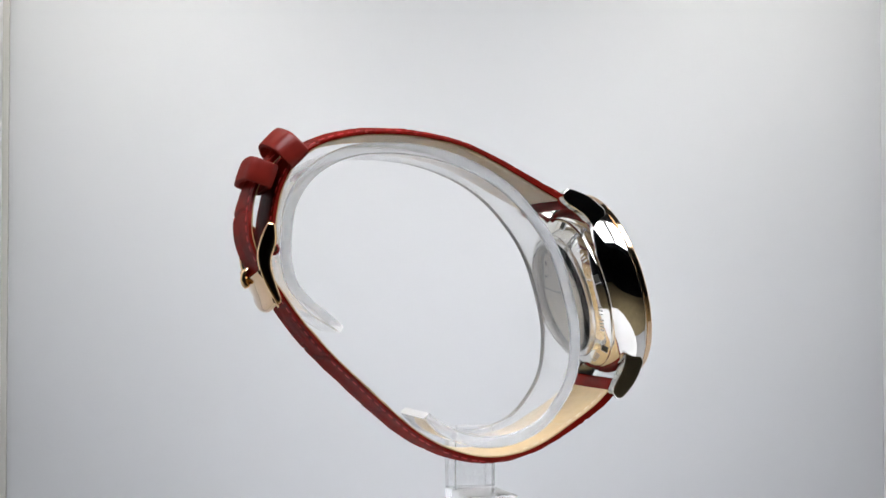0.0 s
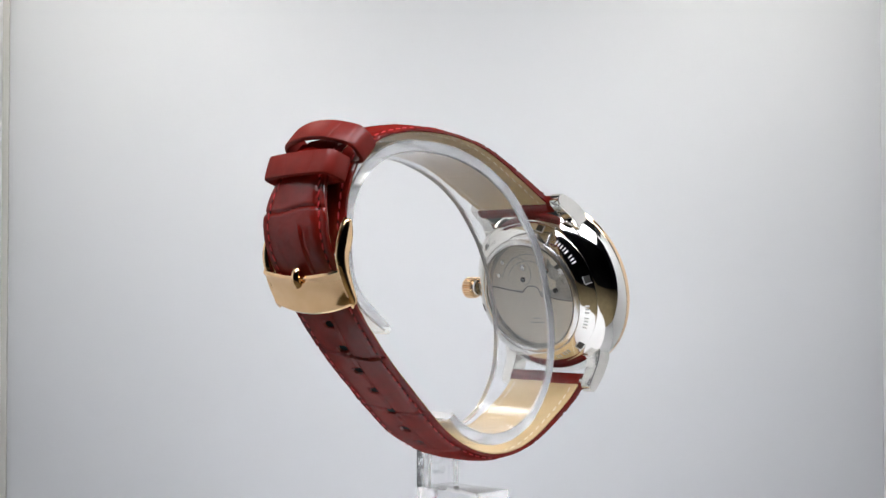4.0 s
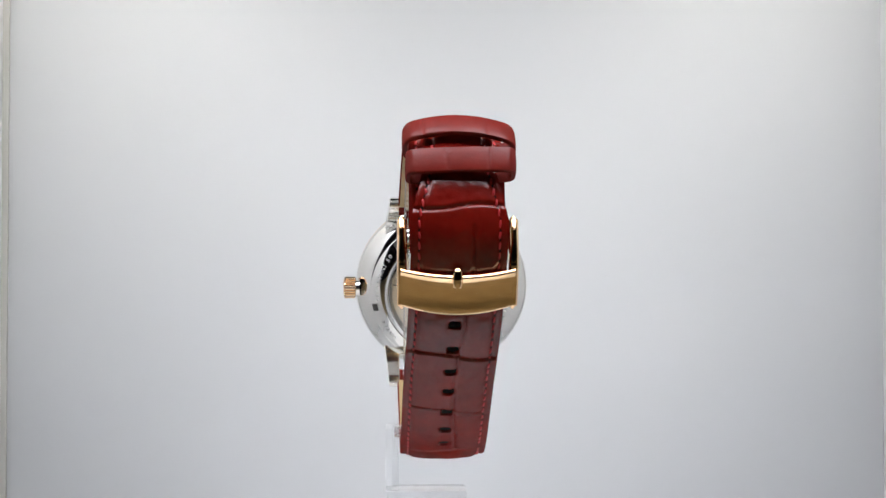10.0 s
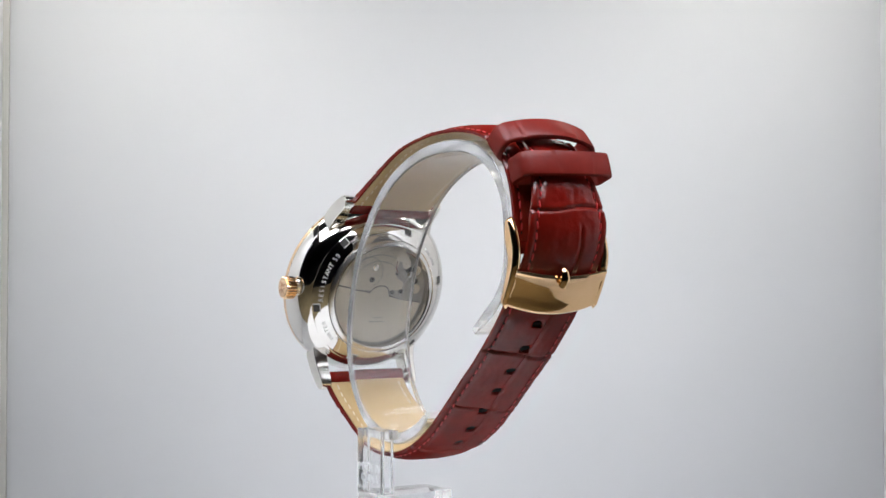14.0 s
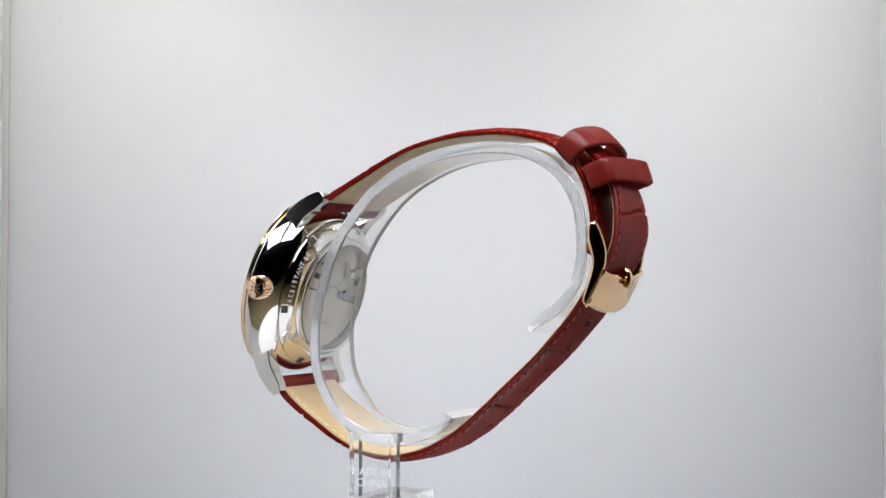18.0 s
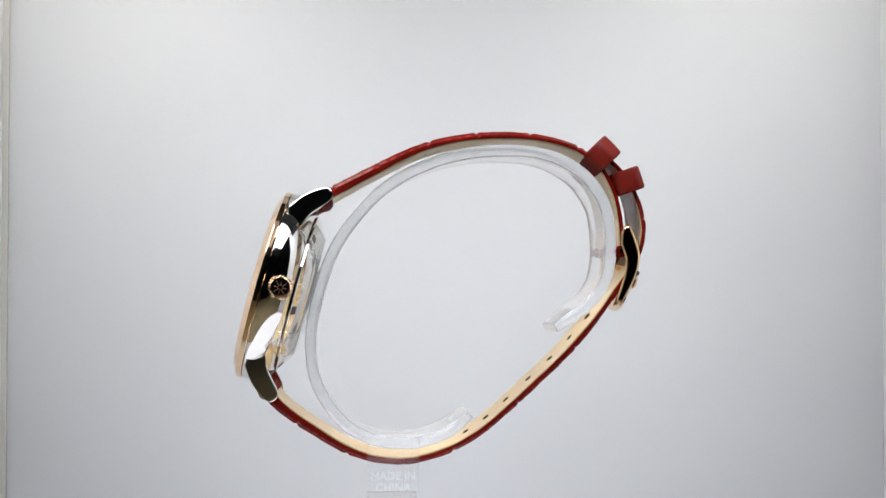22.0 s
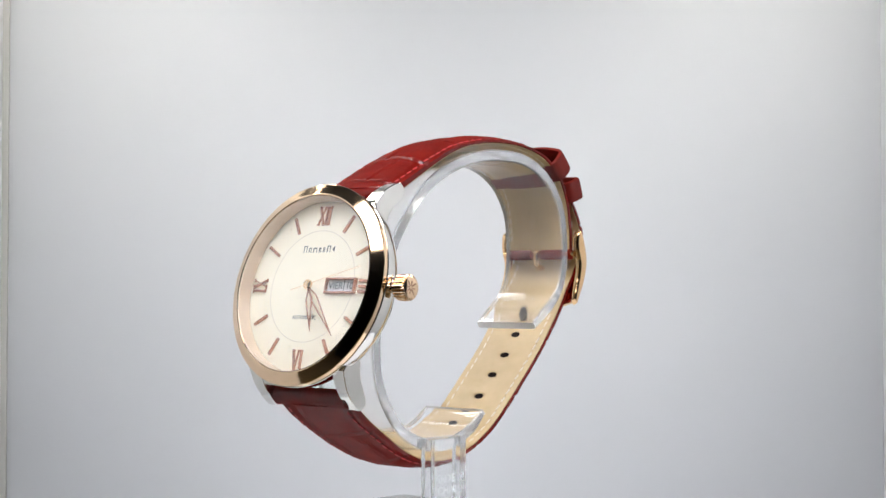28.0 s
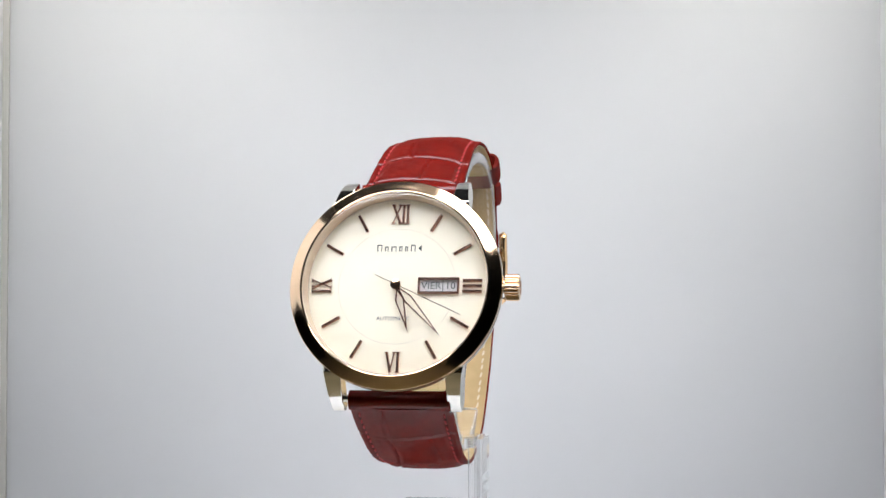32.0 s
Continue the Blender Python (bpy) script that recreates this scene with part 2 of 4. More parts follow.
def room():
    structure("ground", box(-1.6, 1.6, -2.0, 1.2, -0.76, -0.75), room_grey, "dim grey floor of the room", "ground")
    structure("wall_north", box(-1.6, 1.6, 1.2, 1.25, -0.75, 1.6), room_grey, "dim grey room wall", "wall")
    structure("wall_east", box(1.6, 1.65, -2.0, 1.2, -0.75, 1.6), room_grey, "dim grey room wall", "wall")
    structure("wall_west", box(-1.65, -1.6, -2.0, 1.2, -0.75, 1.6), room_grey, "dim grey room wall", "wall")
    structure("wall_south", box(-1.6, 1.6, -2.05, -2.0, -0.75, 1.6), room_grey, "dim grey room wall", "wall")
    structure("ceiling_room", box(-1.65, 1.65, -2.05, 1.25, 1.601, 1.65), room_grey, "dim grey ceiling of the room", "ceiling")
    t = tagged(new("table"), "light oak table under the photo box", "table")
    t.location = (0, 0, -0.012)
    part("tabletop", box(-0.6, 0.6, -0.5, 0.35, -0.03, 0, 0.003), table_wood, t)
    for x in (-0.55, 0.55):
        for y in (-0.45, 0.30):
            part("leg", box(x - 0.025, x + 0.025, y - 0.025, y + 0.025, -0.738, -0.03, 0.003), table_wood, t)


# ---- the watch ----
MID = 1.25                       # the watch's middle plane stands this far off the turning axis, mm
TILT = 15.24                     # the dial leans back by this
DIAL = Vector((MID + 0.7, 36.75, 3.88))
watch = tagged(new("wrist_watch"), "wrist watch with cream dial, rose gold bezel and red leather strap", "watch")
stand = tagged(new("watch_stand"), "clear acrylic C-shaped watch stand under the strap", "stand")
# dial space: x to the right as one reads it, y towards twelve, z out of the dial
_n = Vector((0, math.cos(radians(TILT)), math.sin(radians(TILT))))
_u = Vector((0, -math.sin(radians(TILT)), math.cos(radians(TILT))))
DIAL_M = Matrix(((-1, 0, 0, DIAL.x * MM), (0, _u.y, _n.y, DIAL.y * MM), (0, _u.z, _n.z, DIAL.z * MM), (0, 0, 0, 1)))


def dial_part(name, bm, material, parent=None, label="", angle=35):
    """A mesh in dial space, under the watch or under one of its parts that stands in dial space."""
    return part(name, bm, material, parent or watch, label, Matrix.Identity(4) if parent else DIAL_M, angle=angle)


def strokes(lines, depth=0.35):
    """Flat strokes (x0, y0, x1, y1, width) in mm with a raised top."""
    bm = bmesh.new()
    for x0, y0, x1, y1, w in lines:
        a, b = Vector((x0, y0, 0)), Vector((x1, y1, 0))
        d = (b - a).normalized()
        s = Vector((-d.y, d.x, 0)) * w / 2
        i = s * 0.72
        lo = [bm.verts.new((v + Vector((0, 0, 0.02))) * MM) for v in (a - s, b - s, b + s, a + s)]
        hi = [bm.verts.new((v + Vector((0, 0, depth))) * MM) for v in (a - i, b - i, b + i, a + i)]
        bm.faces.new(hi)
        for k in range(4):
            bm.faces.new((lo[k], lo[(k + 1) % 4], hi[(k + 1) % 4], hi[k]))
    return bm


def numeral(kind):
    """Serif Roman numeral strokes, 3.7 mm high, centred."""
    h = 1.85

    def one(x):
        return [(x, -h, x, h, 0.5), (x - 0.42, h - 0.08, x + 0.42, h - 0.08, 0.16), (x - 0.42, -h + 0.08, x + 0.42, -h + 0.08, 0.16)]

    def ten(x):
        return [(x - 0.75, h, x + 0.75, -h, 0.5), (x + 0.75, h, x - 0.75, -h, 0.24), (x - 1.0, h - 0.08, x - 0.3, h - 0.08, 0.16),
                (x + 0.3, h - 0.08, x + 1.0, h - 0.08, 0.16), (x - 1.0, -h + 0.08, x - 0.3, -h + 0.08, 0.16), (x + 0.3, -h + 0.08, x + 1.0, -h + 0.08, 0.16)]

    def five(x):
        return [(x - 0.75, h, x + 0.05, -h, 0.5), (x + 0.75, h, x - 0.02, -h, 0.24), (x - 1.05, h - 0.08, x - 0.4, h - 0.08, 0.16), (x + 0.4, h - 0.08, x + 1.05, h - 0.08, 0.16)]
    if kind == "XII":
        return ten(-0.75) + one(0.55) + one(1.35)
    if kind == "VI":
        return five(-0.45) + one(0.95)
    if kind == "IX":
        return one(-1.05) + ten(0.4)
    return [(x, -1.75, x, 1.75, 0.62) for x in (-1.05, 0.0, 1.05)]


def build_case():
    body = dial_part("case", lathe([(17.8, -0.45), (19.9, -0.4), (20.16, -0.43), (20.26, -0.52), (20.28, -0.7), (20.25, -0.95), (20.23, -1.4), (20.1, -2.1), (19.87, -2.8), (19.55, -3.5), (19.12, -4.25), (18.55, -5.0), (17.9, -5.65), (17.2, -6.2), (16.6, -6.6), (16.2, -6.7), (12.5, -6.7)]), steel, label="polished steel case")
    bez = dial_part("bezel", lathe([(19.6, -0.36), (20.06, -0.34), (20.2, -0.28), (20.24, -0.16), (20.24, 0.62), (20.21, 0.74), (20.12, 0.82), (19.4, 1.2), (18.8, 1.51), (18.1, 1.86), (17.98, 1.93), (17.87, 1.95), (17.76, 1.9), (17.66, 1.78), (17.65, -1.2)]), rose, label="polished rose gold bezel", angle=11)
    dial_part("rehaut", lathe([(17.67, 1.72), (17.45, 1.62), (16.95, -1.06)]), rehaut_rose, label="sloped rose-tinted cream inner ring")
    cry = dial_part("crystal", lathe([(0, 2.1), (8, 2.09), (14, 2.06), (17.25, 2.0), (17.6, 1.93), (17.63, 1.73), (0, 1.73)]), glass, label="clear watch crystal")
    cry.visible_shadow = False
    # lugs: curved horns, flat on top and on the side, crisp narrow bevels between
    side = [(-1.9, 13.2), (-0.8, 16.3), (-1.0, 16.8), (-1.55, 17.7), (-2.8, 19.45), (-4.4, 20.95), (-6.9, 22.65), (-8.1, 22.65), (-9.1, 21.5), (-8.8, 20.2), (-7.3, 18.5), (-5.3, 16.3), (-4.2, 12.5)]
    for _ in range(2):
        side = [(a[0] + (b[0] - a[0]) * k, a[1] + (b[1] - a[1]) * k) for a, b in zip(side, side[1:] + side[:1]) for k in (0.25, 0.75)]
    for sy in (1, -1):
        for sx in (1, -1):
            bm = bmesh.new()
            inner, outer = [], []
            for nz, uu in side:
                k = max(0.0, min(1.0, (uu - 14) / 8.5))
                inner.append(bm.verts.new((sx * 9.95 * MM, sy * uu * MM, nz * MM)))
                outer.append(bm.verts.new((sx * (13.35 - 1.15 * k) * MM, sy * uu * MM, nz * MM)))
            bm.faces.new(inner)
            cap = bm.faces.new(outer[::-1])
            for i in range(len(side)):
                j = (i + 1) % len(side)
                bm.faces.new((inner[i], outer[i], outer[j], inner[j]))
            bmesh.ops.recalc_face_normals(bm, faces=bm.faces)
            bmesh.ops.inset_region(bm, faces=[cap], thickness=0.16 * MM, depth=0.09 * MM)
            es = [e for e in bm.edges if e.calc_face_angle(0) > radians(60)]
            bmesh.ops.bevel(bm, geom=es, offset=0.1 * MM, segments=1, affect="EDGES", clamp_overlap=True)
            dial_part("lug", bm, lug_steel, angle=22)
        pin = bmesh.new()
        bmesh.ops.create_cone(pin, cap_ends=True, segments=16, radius1=0.75 * MM, radius2=0.75 * MM, depth=20.4 * MM)
        pin.transform(Matrix.Translation((0, sy * 20.3 * MM, -7.4 * MM)) @ Matrix.Rotation(radians(90), 4, "Y"))
        dial_part("spring_bar", pin, steel)
    # crown
    cr = bmesh.new()
    teeth, prof = 104, [(20.2, 2.1), (20.4, 2.5), (22.5, 2.55), (22.9, 2.35), (23.0, 1.95)]
    rings = []
    for x, r in prof:
        ring = []
        for i in range(teeth):
            a = 2 * math.pi * i / teeth
            rr = r - ((0.0, 0.08, 0.36, 0.08)[i % 4] if 20.3 < x < 22.95 else 0)
            ring.append(cr.verts.new((x * MM, rr * math.cos(a) * MM, rr * math.sin(a) * MM)))
        rings.append(ring)
    for a, b in zip(rings, rings[1:]):
        for i in range(teeth):
            cr.faces.new((a[i], a[(i + 1) % teeth], b[(i + 1) % teeth], b[i]))
    cr.faces.new(rings[0][::-1])
    cr.faces.new(rings[-1])
    cr.transform(Matrix.Translation((0, 0.55 * MM, -4.15 * MM)))
    crown = dial_part("crown", cr, rose, label="fluted rose gold crown", angle=12)
    stem = bmesh.new()
    bmesh.ops.create_cone(stem, cap_ends=True, segments=32, radius1=1.9 * MM, radius2=1.8 * MM, depth=1.5 * MM)
    stem.transform(Matrix.Translation((20.05 * MM, 0.55 * MM, -4.15 * MM)) @ Matrix.Rotation(radians(90), 4, "Y"))
    part("stem_tube", stem, steel, crown, "steel crown tube")
    emb = lathe([(0, 0.06), (1.75, 0.06), (1.9, 0.0)], 48)
    emb.transform(Matrix.Translation((23.01 * MM, 0.55 * MM, -4.15 * MM)) @ Matrix.Rotation(radians(90), 4, "Y"))
    part("emblem", emb, rose, crown, "round rose gold emblem plate")
    mark = bmesh.new()
    at = Matrix.Translation((23.06 * MM, 0.55 * MM, -4.15 * MM)) @ Matrix.Rotation(radians(90), 4, "Y")
    for k in range(8):
        b = box(-0.1 * MM, 0.1 * MM, 0.35 * MM, (1.55 if k % 2 else 1.2) * MM, 0, 0.06 * MM)
        merge(mark, b, at @ Matrix.Rotation(radians(45 * k), 4, "Z"))
    part("emblem_mark", mark, emblem_dark, crown)


DIAL_Z = -1.1                    # the dial lies this far below the case rim, mm


def build_dial():
    dial = dial_part("dial", lathe([(0, 0.0), (11.0, 0.0), (16.9, -0.02), (17.3, -0.2), (17.3, -0.5), (0, -0.5)]), dial_cream, label="plain cream watch dial")
    dial_part("ring_line", lathe([(11.12, 0.008), (11.28, 0.008)]), dial_ring, dial)
    for hour in (1, 2, 4, 5, 7, 8, 10, 11):
        a = radians(90 - 30 * hour)
        c, s = math.cos(a), math.sin(a)
        dial_part("hour_marker", strokes([(12.25 * c, 12.25 * s, 15.95 * c, 15.95 * s, 0.62)], 0.4), rose_dark, dial)
    for kind, x, y, rot in (("XII", 0.1, 14.1, 0), ("VI", 0, -14.6, 0), ("III", 14.35, 0, -90), ("IX", -14.4, 0, 90)):
        bm = strokes(numeral(kind))
        bm.transform(Matrix.Translation((x * MM, y * MM, 0)) @ Matrix.Rotation(radians(rot), 4, "Z"))
        dial_part("numeral", bm, rose_dark, dial)
    # day and date window
    x0, x1, y0, y1 = 4.3, 11.75, -1.35, 1.35
    fr = strokes([(x0, y0, x1, y0, 0.42), (x0, y1, x1, y1, 0.42), (x0, y0 - 0.2, x0, y1 + 0.2, 0.42), (x1, y0 - 0.2, x1, y1 + 0.2, 0.42)], 0.6)
    dial_part("date_frame", fr, rose_dark, dial, "raised rose gold window frame")
    # the frame's shade on the discs is in their grey colour
    dial_part("date_disc", box(x0 * MM, x1 * MM, y0 * MM, y1 * MM, 0.004 * MM, 0.012 * MM), window_shaded, dial, "white day and date discs, greyed for the frame's shade")
    for body, cx, size in (("VIER", 6.6, 1.95), ("10", 10.25, 1.95)):
        bm = text_mesh(body, size)
        bm.transform(Matrix.Translation((cx * MM, 0.0, 0.03 * MM)))
        dial_part("date_letters", bm, ink, dial)
    dial_part("date_divider", box(8.75 * MM, 8.9 * MM, -1.1 * MM, 1.1 * MM, 0.012 * MM, 0.05 * MM), ink, dial)
    bm = text_mesh("AUTOMATIC", 1.12)
    bm.transform(Matrix.Translation((-0.35 * MM, -6.35 * MM, 0.022 * MM)))
    dial_part("dial_letters", bm, ink_grey, dial)
    # the maker's mark: plain bars and a small wedge
    lg = bmesh.new()
    x = -4.25
    for w, h in ((1.25, 1.35), (1.0, 1.0), (1.3, 1.0), (0.9, 1.0), (0.85, 1.0), (1.2, 1.35)):
        for xa, xb, ya, yb in ((x + 0.1, x + 0.32, 0, h), (x + w - 0.36, x + w - 0.2, 0, h), (x + 0.32, x + w - 0.36, h - 0.2, h)):
            box_into(lg, xa * MM, xb * MM, (6.75 + ya) * MM, (6.75 + yb) * MM, 0.004 * MM, 0.02 * MM)
        x += w + 0.24
    v = [lg.verts.new((a * MM, b * MM, 0.02 * MM)) for a, b in ((3.75, 7.4), (4.45, 8.05), (4.45, 6.75))]
    lg.faces.new(v)
    dial_part("maker_mark", lg, ink, dial)
    dial.location = (DIAL_M @ Vector((0, 0, DIAL_Z * MM)))
    return dial


def hand_blade(length, tail_gap, wide, at, z):
    """A hollow dauphine hand: two tapered rails that meet at the tip."""
    bm = bmesh.new()
    for s in (1, -1):
        pts_o = [(s * 0.16, tail_gap), (s * wide / 2, at), (0.0, length)]
        pts_i = [(0.0, tail_gap + 0.25), (s * (wide / 2 - 0.26), at + 0.1), (0.0, length - 1.9)]
        lo = [bm.verts.new((x * MM, y * MM, z * MM)) for x, y in pts_o + pts_i[::-1]]
        hi = [bm.verts.new((x * MM, y * MM, (z + 0.16) * MM)) for x, y in pts_o + pts_i[::-1]]
        bm.faces.new(lo)
        bm.faces.new(hi[::-1])
        for i in range(6):
            bm.faces.new((lo[i], lo[(i + 1) % 6], hi[(i + 1) % 6], hi[i]))
    boss = lathe([(0.75, z), (0.75, z + 0.16), (0.0, z + 0.18)], 32)
    merge(bm, boss, Matrix.Identity(4))
    neck = box(-0.2 * MM, 0.2 * MM, 0.5 * MM, (tail_gap + 0.3) * MM, z * MM, (z + 0.16) * MM)
    merge(bm, neck, Matrix.Identity(4))
    return bm


def build_hands():
    bm = hand_blade(9.6, 1.0, 1.75, 3.0, DIAL_Z + 0.75)
    bm.transform(Matrix.Rotation(radians(-163.5), 4, "Z"))
    dial_part("hour_hand", bm, rose_dark, label="hollow rose gold hour hand")
    bm = hand_blade(13.4, 1.0, 1.75, 3.6, DIAL_Z + 1.0)
    bm.transform(Matrix.Rotation(radians(-138), 4, "Z"))
    dial_part("minute_hand", bm, rose_dark, label="hollow rose gold minute hand")
    bm = box(-0.07 * MM, 0.07 * MM, -4.4 * MM, 13.7 * MM, (DIAL_Z + 1.25) * MM, (DIAL_Z + 1.32) * MM)
    merge(bm, lathe([(0.98, DIAL_Z + 0.8), (0.98, DIAL_Z + 1.3), (0.5, DIAL_Z + 1.42), (0, DIAL_Z + 1.46)], 40), Matrix.Identity(4))
    return dial_part("second_hand", bm, rose, label="thin rose gold second hand")


def build_caseback():
    cb = dial_part("caseback", lathe([(16.3, -6.62), (16.75, -6.72), (16.8, -6.95), (16.62, -7.15), (13.85, -8.95), (13.68, -9.0), (13.52, -8.9), (13.5, -6.6)]), steel, label="polished steel caseback ring", angle=18)
    part("inner_ring", lathe([(13.49, -8.6), (13.46, -8.98), (13.3, -9.12), (12.75, -9.58), (12.5, -9.64), (12.32, -9.5), (12.2, -9.0), (12.1, -6.2)]), satin, cb, "satin steel window ring")
    gl = dial_part("display_glass", lathe([(0, -9.75), (8.0, -9.72), (11.9, -9.62), (12.15, -9.5), (12.15, -9.2), (0, -9.2)]), glass, label="clear display back glass")
    gl.visible_shadow = False
    slope = math.atan2(1.8, 2.77)
    for k in range(6):
        m = Matrix.Rotation(radians(60 * k + 18), 4, "Z") @ Matrix.Translation((0, 15.95 * MM, -7.6 * MM)) @ Matrix.Rotation(slope, 4, "X")
        # no recess is cut: a dark block gives the slot's shade
        slot = box(-0.85 * MM, 0.85 * MM, -0.72 * MM, 0.72 * MM, -0.06 * MM, 0.05 * MM, 0.03 * MM)
        slot.transform(m)
        part("slot_shade", slot, dark_plate, cb, "dark block standing in for the shade in a wrench slot", smooth=False)
        lip = bmesh.new()
        box_into(lip, -1.05 * MM, -0.85 * MM, -0.8 * MM, 0.8 * MM, -0.1 * MM, 0.05 * MM, 0.02 * MM)
        box_into(lip, -0.85 * MM, 0.85 * MM, -0.9 * MM, -0.72 * MM, -0.1 * MM, 0.05 * MM, 0.02 * MM)
        lip.transform(m)
        part("slot_rim", lip, engraved, cb, "bright rim of the slot", smooth=False)
    # engraved words run clockwise as one looks at the back

    def ring_text(body, centre, size, gap):
        out = bmesh.new()
        for i, ch in enumerate(body):
            a = centre + (i - (len(body) - 1) / 2) * gap
            if ch == " ":
                continue
            g = text_mesh(ch, size, 0.015)
            m = Matrix.Rotation(math.pi, 4, "Y") @ Matrix.Rotation(radians(-a), 4, "Z") @ Matrix.Translation((0, 15.1 * MM, 8.15 * MM)) @ Matrix.Rotation(-slope, 4, "X")
            merge(out, g, m)
        return out
    for body, centre in (("WATER", 236), ("RESISTANT", 281), ("50", 304.5), ("ME", 327)):
        part("engraved_letters", ring_text(body, centre, 1.5, 3.95), engraved, cb)
    bars = bmesh.new()
    for a in (38, 41, 44, 47, 50, 55, 58, 61, 100, 103, 106, 111, 114, 117, 120, 150, 153, 156, 161, 164):
        b = box(-0.17 * MM, 0.17 * MM, -0.5 * MM, 0.5 * MM, -0.03 * MM, 0.02 * MM)
        merge(bars, b, Matrix.Rotation(math.pi, 4, "Y") @ Matrix.Rotation(radians(-a), 4, "Z") @ Matrix.Translation((0, 15.1 * MM, 8.15 * MM)) @ Matrix.Rotation(-slope, 4, "X"))
    part("engraved_bars", bars, engraved, cb)
    # movement, seen through the glass (x mirrored when seen from behind)
    mv = dial_part("movement", lathe([(0, -6.05), (12.18, -6.05), (12.18, -6.45), (12.0, -6.5), (0, -6.5)], 96), base_plate, label="automatic movement with silvered rotor")

    def plate(outline, z0, z1, mat, name, bev=0.12):
        bm = prism(outline, z0, z1, bev, 1, axis="z")
        return part(name, bm, mat, mv, angle=25)

    def arc(r, a0, a1, k=28, cx=0.0, cy=0.0):
        return [(cx + r * math.cos(radians(a0 + (a1 - a0) * i / k)), cy + r * math.sin(radians(a0 + (a1 - a0) * i / k))) for i in range(k + 1)]
    # rotor: the lower half with a stepped upper edge
    plate(arc(11.45, 191, 369) + [(6.5, 1.0), (2.7, 0.35), (2.1, 1.1), (0.9, 1.9), (-0.9, 1.9), (-1.9, 1.2), (-2.4, -0.5), (-6.0, -1.4)], -7.2, -6.8, silver_plate, "rotor")
    plate(arc(11.6, 6, 118) + [(-4.4, 8.0), (-3.6, 5.2), (-4.6, 3.0), (-4.0, 0.9), (-2.2, 0.6), (2.5, 0.8)], -6.67, -6.5, silver_plate, "bridge")
    plate(arc(9.4, 20, 104) + [(-1.2, 6.0), (2.6, 4.4), (6.0, 2.6)], -6.77, -6.65, silver_plate, "bridge")
    # dark flat strip along the rotor's upper edge, painted for the gap's shadow
    edge = bmesh.new()
    run = [(11.3, 1.9), (6.5, 1.0), (2.7, 0.35), (2.1, 1.1), (0.9, 1.9), (-0.9, 1.9), (-1.9, 1.2), (-2.4, -0.5), (-6.0, -1.4), (-11.2, -2.25)]
    for (xa, ya), (xb, yb) in zip(run, run[1:]):
        d = Vector((xb - xa, yb - ya, 0)).normalized()
        q = Vector((-d.y, d.x, 0)) * -0.2
        a, b = Vector((xa, ya, 0)), Vector((xb, yb, 0))
        edge.faces.new([edge.verts.new((v + Vector((0, 0, -7.17))) * MM) for v in (a - q * 0.2, b - q * 0.2, b + q, a + q)])
    part("rotor_gap_shade", edge, dark_plate, mv, "dark strip standing in for the shadow gap along the rotor")
    for r0, cx, cy, a0, a1 in ((6.6, 0.6, 1.2, 28, 165), (8.6, 0.4, 0.6, 24, 120), (3.4, 3.2, 5.2, 60, 250)):
        gr = bmesh.new()
        k = 40
        ring = [[gr.verts.new(((cx + rr * math.cos(radians(a0 + (a1 - a0) * i / k))) * MM, (cy + rr * math.sin(radians(a0 + (a1 - a0) * i / k))) * MM, -6.795 * MM)) for i in range(k + 1)] for rr in (r0 - 0.09, r0 + 0.09)]
        for i in range(k):
            gr.faces.new((ring[0][i], ring[0][i + 1], ring[1][i + 1], ring[1][i]))
        part("groove", gr, base_plate, mv, "grey machined groove")
    for x, y, r, nt, mat in ((-7.65, 2.4, 2.0, 26, base_plate), (-6.0, 4.2, 1.5, 22, steel), (-9.4, 5.2, 1.3, 18, steel)):
        out = [(x + (r if i % 2 else r * 0.86) * math.cos(math.pi * i / nt), y + (r if i % 2 else r * 0.86) * math.sin(math.pi * i / nt)) for i in range(2 * nt)]
        part("gear", prism(out, -6.71, -6.55, 0, 1, axis="z"), mat, mv, "small toothed gear", smooth=False)
    for x, y, r in ((0, -0.6, 1.2),):
        b = lathe([(r, -7.35), (r * 0.8, -7.47), (r * 0.75, -7.35), (r * 0.35, -7.35), (0, -7.43)], 40)
        b.transform(Matrix.Translation((x * MM, y * MM, 0)))
        part("rotor_bearing", b, silver_plate, mv)
    # positions in dial space: the watch's right hand side is the crown
    for x, y, r, mat in ((1.8, 6.3, 0.75, steel), (2.4, 3.4, 0.62, dark_plate), (9.2, 4.4, 0.5, steel), (-3.9, 4.8, 0.3, dark_plate), (-6.8, 6.0, 0.8, dark_plate), (-7.45, 4.6, 0.75, steel), (-9.6, 2.8, 0.6, dark_plate), (-6.95, 1.9, 0.95, base_plate), (-5.6, 0.6, 0.55, dark_plate), (-3.3, 0.4, 0.5, dark_plate), (7.4, 7.4, 0.45, steel), (-4.2, 8.6, 0.9, silver_plate)):
        b = lathe([(r, -6.55), (r, -6.87), (r * 0.8, -6.95), (0, -6.95)], 24)
        b.transform(Matrix.Translation((x * MM, y * MM, 0)))
        part("screw", b, mat, mv)
